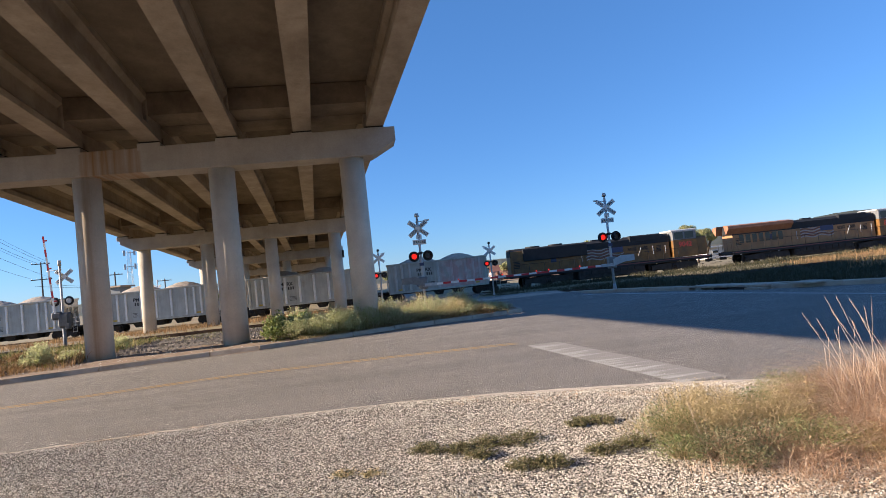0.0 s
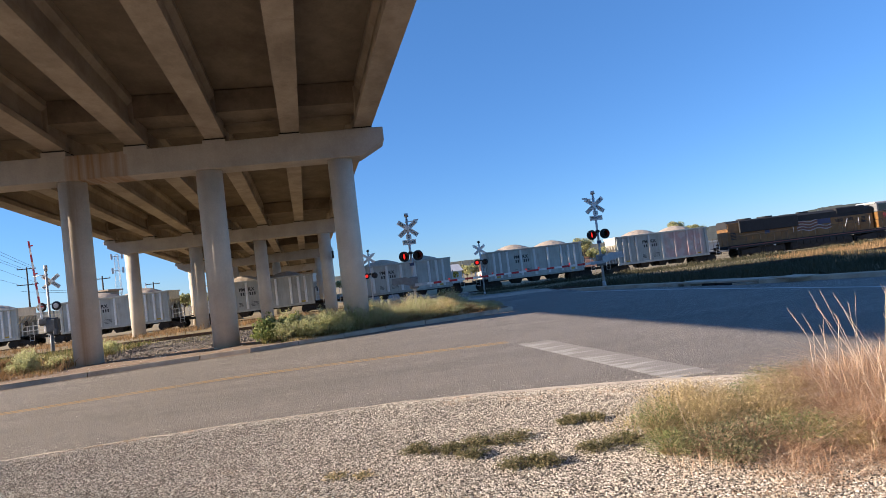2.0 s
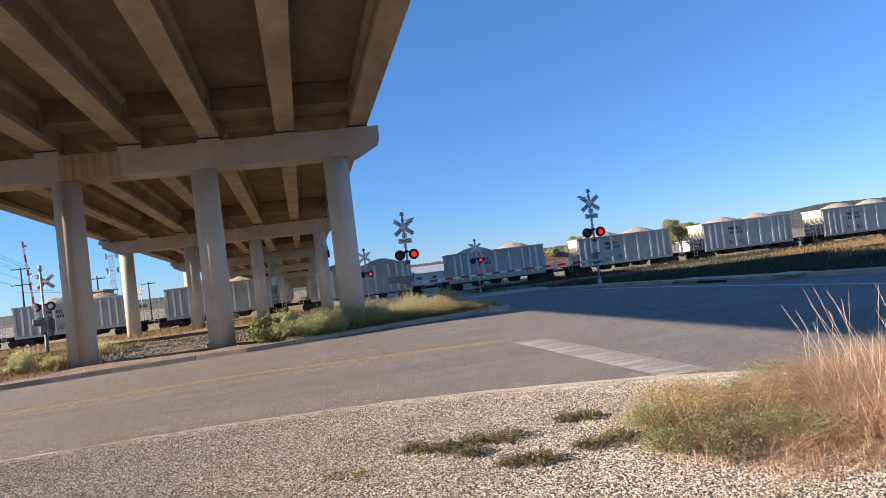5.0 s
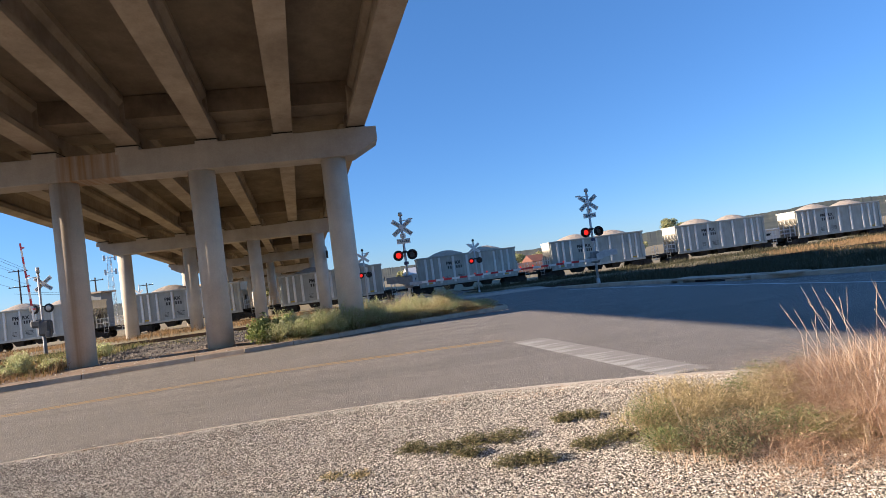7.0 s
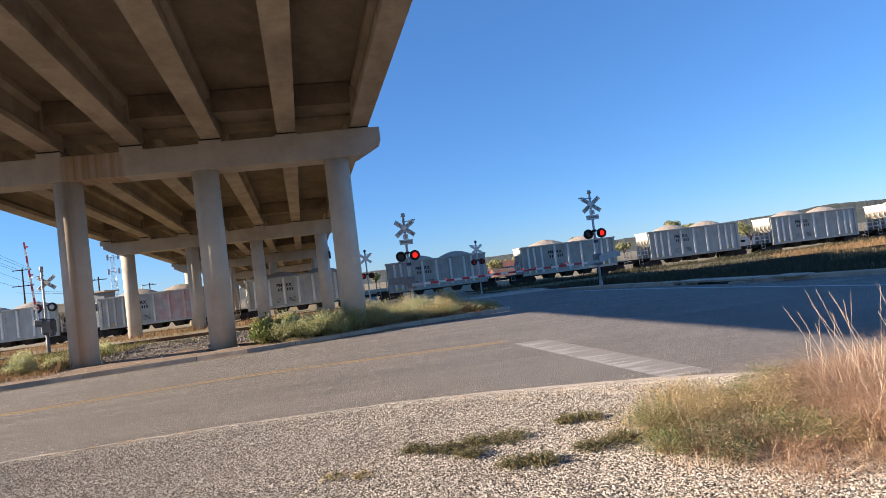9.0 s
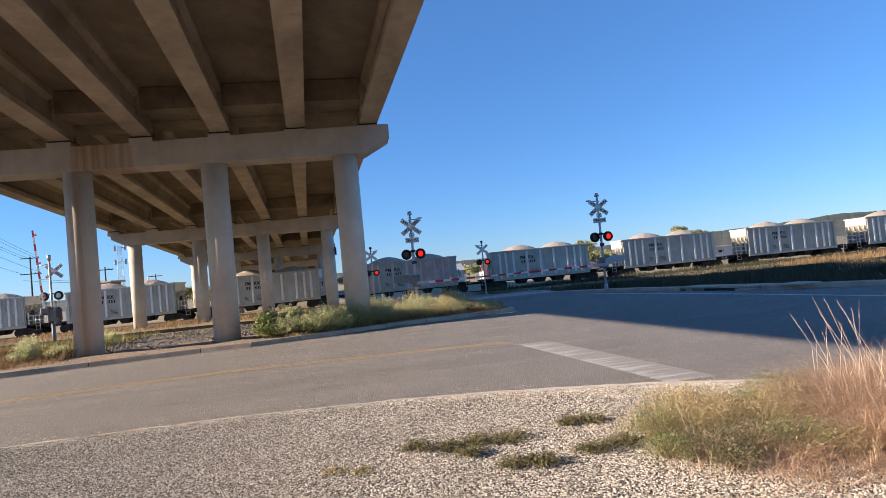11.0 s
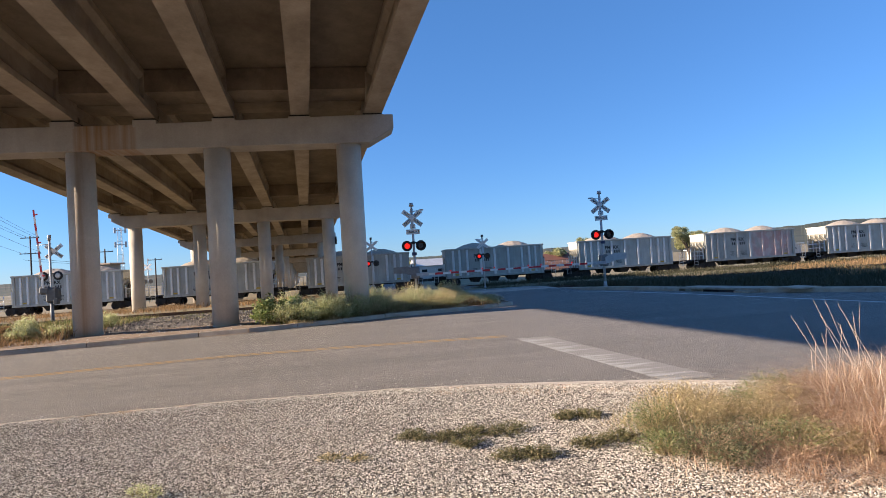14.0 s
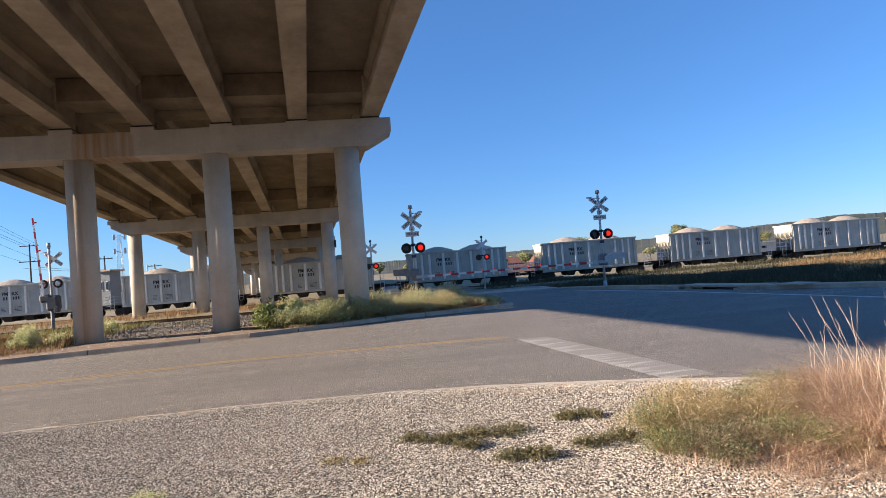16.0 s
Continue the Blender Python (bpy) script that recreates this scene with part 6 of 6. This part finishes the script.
def tree(x, y, z, h, r, seed, count=5200, leaf=0.11):
    rng = np.random.default_rng(seed)
    ob = thing("tree", pose(x, y, z), "small ragged grey-green tree beyond the railway", "tree", "trees beyond the railway")
    bm = bmesh.new()
    tube(bm, (0, 0, -0.2), (0.1, 0, h * 0.45), 0.028 * h, 0.018 * h, n=8)
    lobes = []
    for i in range(11):
        a, e = rng.uniform(0, math.tau), rng.uniform(0.35, 1.0)
        c = Vector((math.cos(a) * r * rng.uniform(0.2, 0.85), math.sin(a) * r * rng.uniform(0.2, 0.85), h * (0.42 + 0.52 * e)))
        tube(bm, (0.05, 0, h * rng.uniform(0.22, 0.45)), c, 0.014 * h, 0.004 * h, n=5)
        lobes.append((c, r * rng.uniform(0.22, 0.42)))
    part("trunk", bm, WOOD_POLE, ob)
    k = rng.integers(0, len(lobes), count)
    d = rng.normal(size=(count, 3))
    d /= np.linalg.norm(d, axis=1)[:, None]
    c = np.array([l[0] for l in lobes])[k] + d * (np.array([l[1] for l in lobes])[k] * rng.uniform(0.3, 1.1, count))[:, None] * np.array([1, 1, 0.75])
    v, q = leaves_data(c, leaf, rng, 0.5)
    me = bpy.data.meshes.new("crown")
    me.from_pydata(v.tolist(), [], q.tolist())
    me.materials.append(TREE_LEAF)
    part("crown", me, TREE_LEAF, ob)


tree(38.0, 60, -0.5, 5.0, 2.0, 1, 9000, 0.075)
tree(55.4, 62, -0.5, 5.9, 2.5, 2, 12000, 0.08)
tree(58.2, 64, -0.5, 5.4, 2.2, 3, 12000, 0.08)
tree(73, 70, -0.5, 4.5, 2.4, 4, 9000, 0.075)
for i in range(26):
    tree(rr.uniform(-40, 110), rr.uniform(105, 170), -0.2, rr.uniform(2.6, 4.6), rr.uniform(1.8, 3.4), 30 + i, 1500, 0.28)

WALL_PALE = speckled("pale_siding", (0.55, 0.53, 0.49), (0.68, 0.66, 0.62), 0.5, 8, 0.8, bump=0.1)
WALL_GREY = speckled("grey_wall", (0.20, 0.22, 0.23), (0.28, 0.30, 0.31), 0.6, 8, 0.85, bump=0.1)
WALL_TAN = speckled("tan_wall", (0.36, 0.28, 0.20), (0.46, 0.37, 0.28), 0.6, 8, 0.85, bump=0.1)
ROOF_RED = speckled("red_brown_roof", (0.15, 0.062, 0.042), (0.23, 0.10, 0.066), 0.6, 8, 0.8, bump=0.2)
EARTH = speckled("red_earth", (0.11, 0.055, 0.038), (0.19, 0.10, 0.066), 0.4, 3, 0.95, bump=0.4)
ROOF_PALE = speckled("pale_metal_roof", (0.56, 0.57, 0.57), (0.70, 0.71, 0.71), 0.6, 8, 0.45, 0.3, bump=0.1)


def shed(x, y, z, w, d, h, turn, wall, roof, label, flat=False, windows=3):
    ob = thing("building", pose(x, y, z, 0, 0, turn), label, "building")
    part("wall", box(bmesh.new(), (0, 0, h / 2), (w, d, h), 0.02), wall, ob)
    bm = bmesh.new()
    if flat:
        box(bm, (0, 0, h + 0.12), (w + 0.9, d + 0.9, 0.24), 0.02)
    else:
        prism(bm, [(-d / 2 - 0.3, h), (d / 2 + 0.3, h), (0, h + d * 0.22)], -w / 2 - 0.3, w / 2 + 0.3, "x")
    part("roof", bm, roof, ob)
    for i in range(windows):
        win = part("window", box(bmesh.new(), (-w / 2 + w * (i + 0.5) / windows, -d / 2 - 0.02, h * 0.62), (w / windows * 0.42, 0.08, h * 0.26)), WALL_PALE, ob)
        part("pane", box(bmesh.new(), (-w / 2 + w * (i + 0.5) / windows, -d / 2 - 0.05, h * 0.62), (w / windows * 0.34, 0.06, h * 0.2)), GLASS_DARK, win)


shed(-31.6, 76, -0.5, 1.9, 2.4, 5.7, -18, WALL_GREY, WALL_TAN, "tall narrow grey control building with flat roof", True, 2)
shed(21, 92, -0.4, 9, 6, 2.4, 4, WALL_PALE, ROOF_PALE, "low white shed beyond the railway")
shed(80, 84, -0.5, 20, 5, 2.1, -6, WALL_PALE, ROOF_PALE, "long low white shed with a flat roof", True, 7)
shed(54, 112, -0.5, 14, 7, 2.0, 3, WALL_TAN, ROOF_RED, "long low building with a red-brown roof")
shed(40, 118, -0.5, 9, 7, 1.9, -3, WALL_PALE, ROOF_RED, "long low building with a red-brown roof")
bm = bmesh.new()
prism(bm, [(100, -0.6), (104, 1.0), (109, 1.5), (116, 1.2), (120, -0.6)], 36, 58, "x")
tagged(new("earth_bank", mesh("earth_bank", bm, EARTH)), "bare red-brown earth bank beyond the railway", "earth bank", kind="structure")


def utility_pole(x, y, top, arms, label="dark wooden utility pole with crossarms"):
    ob = thing("utility_pole", pose(x, y, -0.6, 0, 0, 8), label, "utility pole", "utility poles")
    part("pole", tube(bmesh.new(), (0, 0, 0), (0, 0, top + 0.6), 0.17, 0.11, n=10), WOOD_POLE, ob)
    for z, w in arms:
        arm = part("crossarm", box(bmesh.new(), (0, -0.12, z + 0.6), (w, 0.12, 0.14)), WOOD_POLE, ob)
        for s in (-0.92, -0.45, 0.45, 0.92):
            part("insulator", tube(bmesh.new(), (s * w / 2, -0.12, z + 0.67), (s * w / 2, -0.12, z + 0.85), 0.05, n=8), GALV, arm)
    return ob


utility_pole(-49.2, 90, 11.4, ((11.1, 2.8), (8.4, 3.2)))
utility_pole(-37.4, 90, 8.5, ((8.0, 2.6),))
utility_pole(-35.2, 110, 7.3, ((6.9, 2.6),))


def wire(p, q, sag, label="thin dark overhead wire"):
    bm = bmesh.new()
    pts = [Vector(p).lerp(Vector(q), i / 14) - Vector((0, 0, sag * 4 * (i / 14) * (1 - i / 14))) for i in range(15)]
    rings = [[bm.verts.new(p + Vector((0.022 * u, 0, 0.022 * v))) for u, v in ((1, 0), (0, 1), (-1, 0), (0, -1))] for p in pts]
    for a, b in zip(rings, rings[1:]):
        for i in range(4):
            bm.faces.new((a[i], a[(i + 1) % 4], b[(i + 1) % 4], b[i]))
    tagged(new("overhead_wire", mesh("overhead_wire", bm, BLACK)), label, "wire", "overhead wires")


for s, z in ((-1.3, 11.3), (-0.6, 11.3), (0.6, 11.3), (1.3, 11.3), (-1.5, 8.6), (1.5, 8.6)):
    wire((-49.2 + s, 90, z), (-28 + s, 10, z + 5.5), 0.8)
for s, z in ((-1.2, 8.2), (1.2, 8.2)):
    wire((-49.2 + s, 90, 7.4), (-37.4 + s, 90, z - 2.2), 0.2)

# lattice mast far off
tower = thing("lattice_tower", pose(-73.1, 200, -0.5), "slim grey lattice radio mast with antennas", "radio mast")
legs = [(-1.35, -0.9), (1.35, -0.9), (0, 1.35)]
H = 22.5
for lx, ly in legs:
    part("leg", tube(bmesh.new(), (lx, ly, 0), (lx * 0.45, ly * 0.45, H), 0.075, n=6), GALV, tower)
bm = bmesh.new()
for i in range(15):
    for j in range(3):
        f0, f1 = 1 - 0.55 * i / 15, 1 - 0.55 * (i + 1) / 15
        a, b = legs[j], legs[(j + 1) % 3]
        tube(bm, (a[0] * f0, a[1] * f0, H * i / 15), (b[0] * f1, b[1] * f1, H * (i + 1) / 15), 0.032, n=4)
        tube(bm, (a[0] * f1, a[1] * f1, H * (i + 1) / 15), (b[0] * f1, b[1] * f1, H * (i + 1) / 15), 0.032, n=4)
part("lattice", bm, GALV, tower)
for z in (H - 0.6, H - 5.5):
    for s in (-1, 1):
        part("antenna", box(bmesh.new(), (s * 1.7, 0, z), (0.6, 0.5, 1.9), 0.05), GALV, tower)
    part("antenna_mount", box(bmesh.new(), (0, 0, z), (3.4, 0.25, 0.2)), GALV, tower)

# yellow warning sign beyond the tracks
sign = thing("warning_sign", pose(19.6, 62, -0.5, 0, 0, -8), "round yellow railway warning sign on a post", "road sign")
part("post", tube(bmesh.new(), (0, 0, 0), (0, 0, 1.7), 0.04, n=8), GALV, sign)
part("plate", tube(bmesh.new(), (0, -0.06, 1.9), (0, -0.04, 1.9), 0.46, n=28, smooth=False), YELLOW_TAG, sign, "yellow disc")
bm = bmesh.new()
for a in (45, -45):
    box(bm, (0, -0.066, 1.9), (0.8, 0.008, 0.09), 0, Matrix.Translation((0, 0, 1.9)) @ Matrix.Rotation(radians(a), 4, "Y") @ Matrix.Translation((0, 0, -1.9)))
part("symbol", bm, BLACK, sign, "black cross on the disc")

# wire fence beyond the railway
fence = thing("wire_fence", pose(-30, 62, -0.5, 0, 0, 0), "grey wire fence with steel posts", "fence")
for i in range(12):
    part("post", tube(bmesh.new(), (i * 2.4 - 14, 0, 0), (i * 2.4 - 14, 0, 1.9), 0.035, n=6), GALV, fence)
for z in (0.3, 0.7, 1.1, 1.5, 1.85):
    part("strand", tube(bmesh.new(), (-14, 0, z), (12.4, 0, z), 0.012, n=4), GALV, fence)

motions()
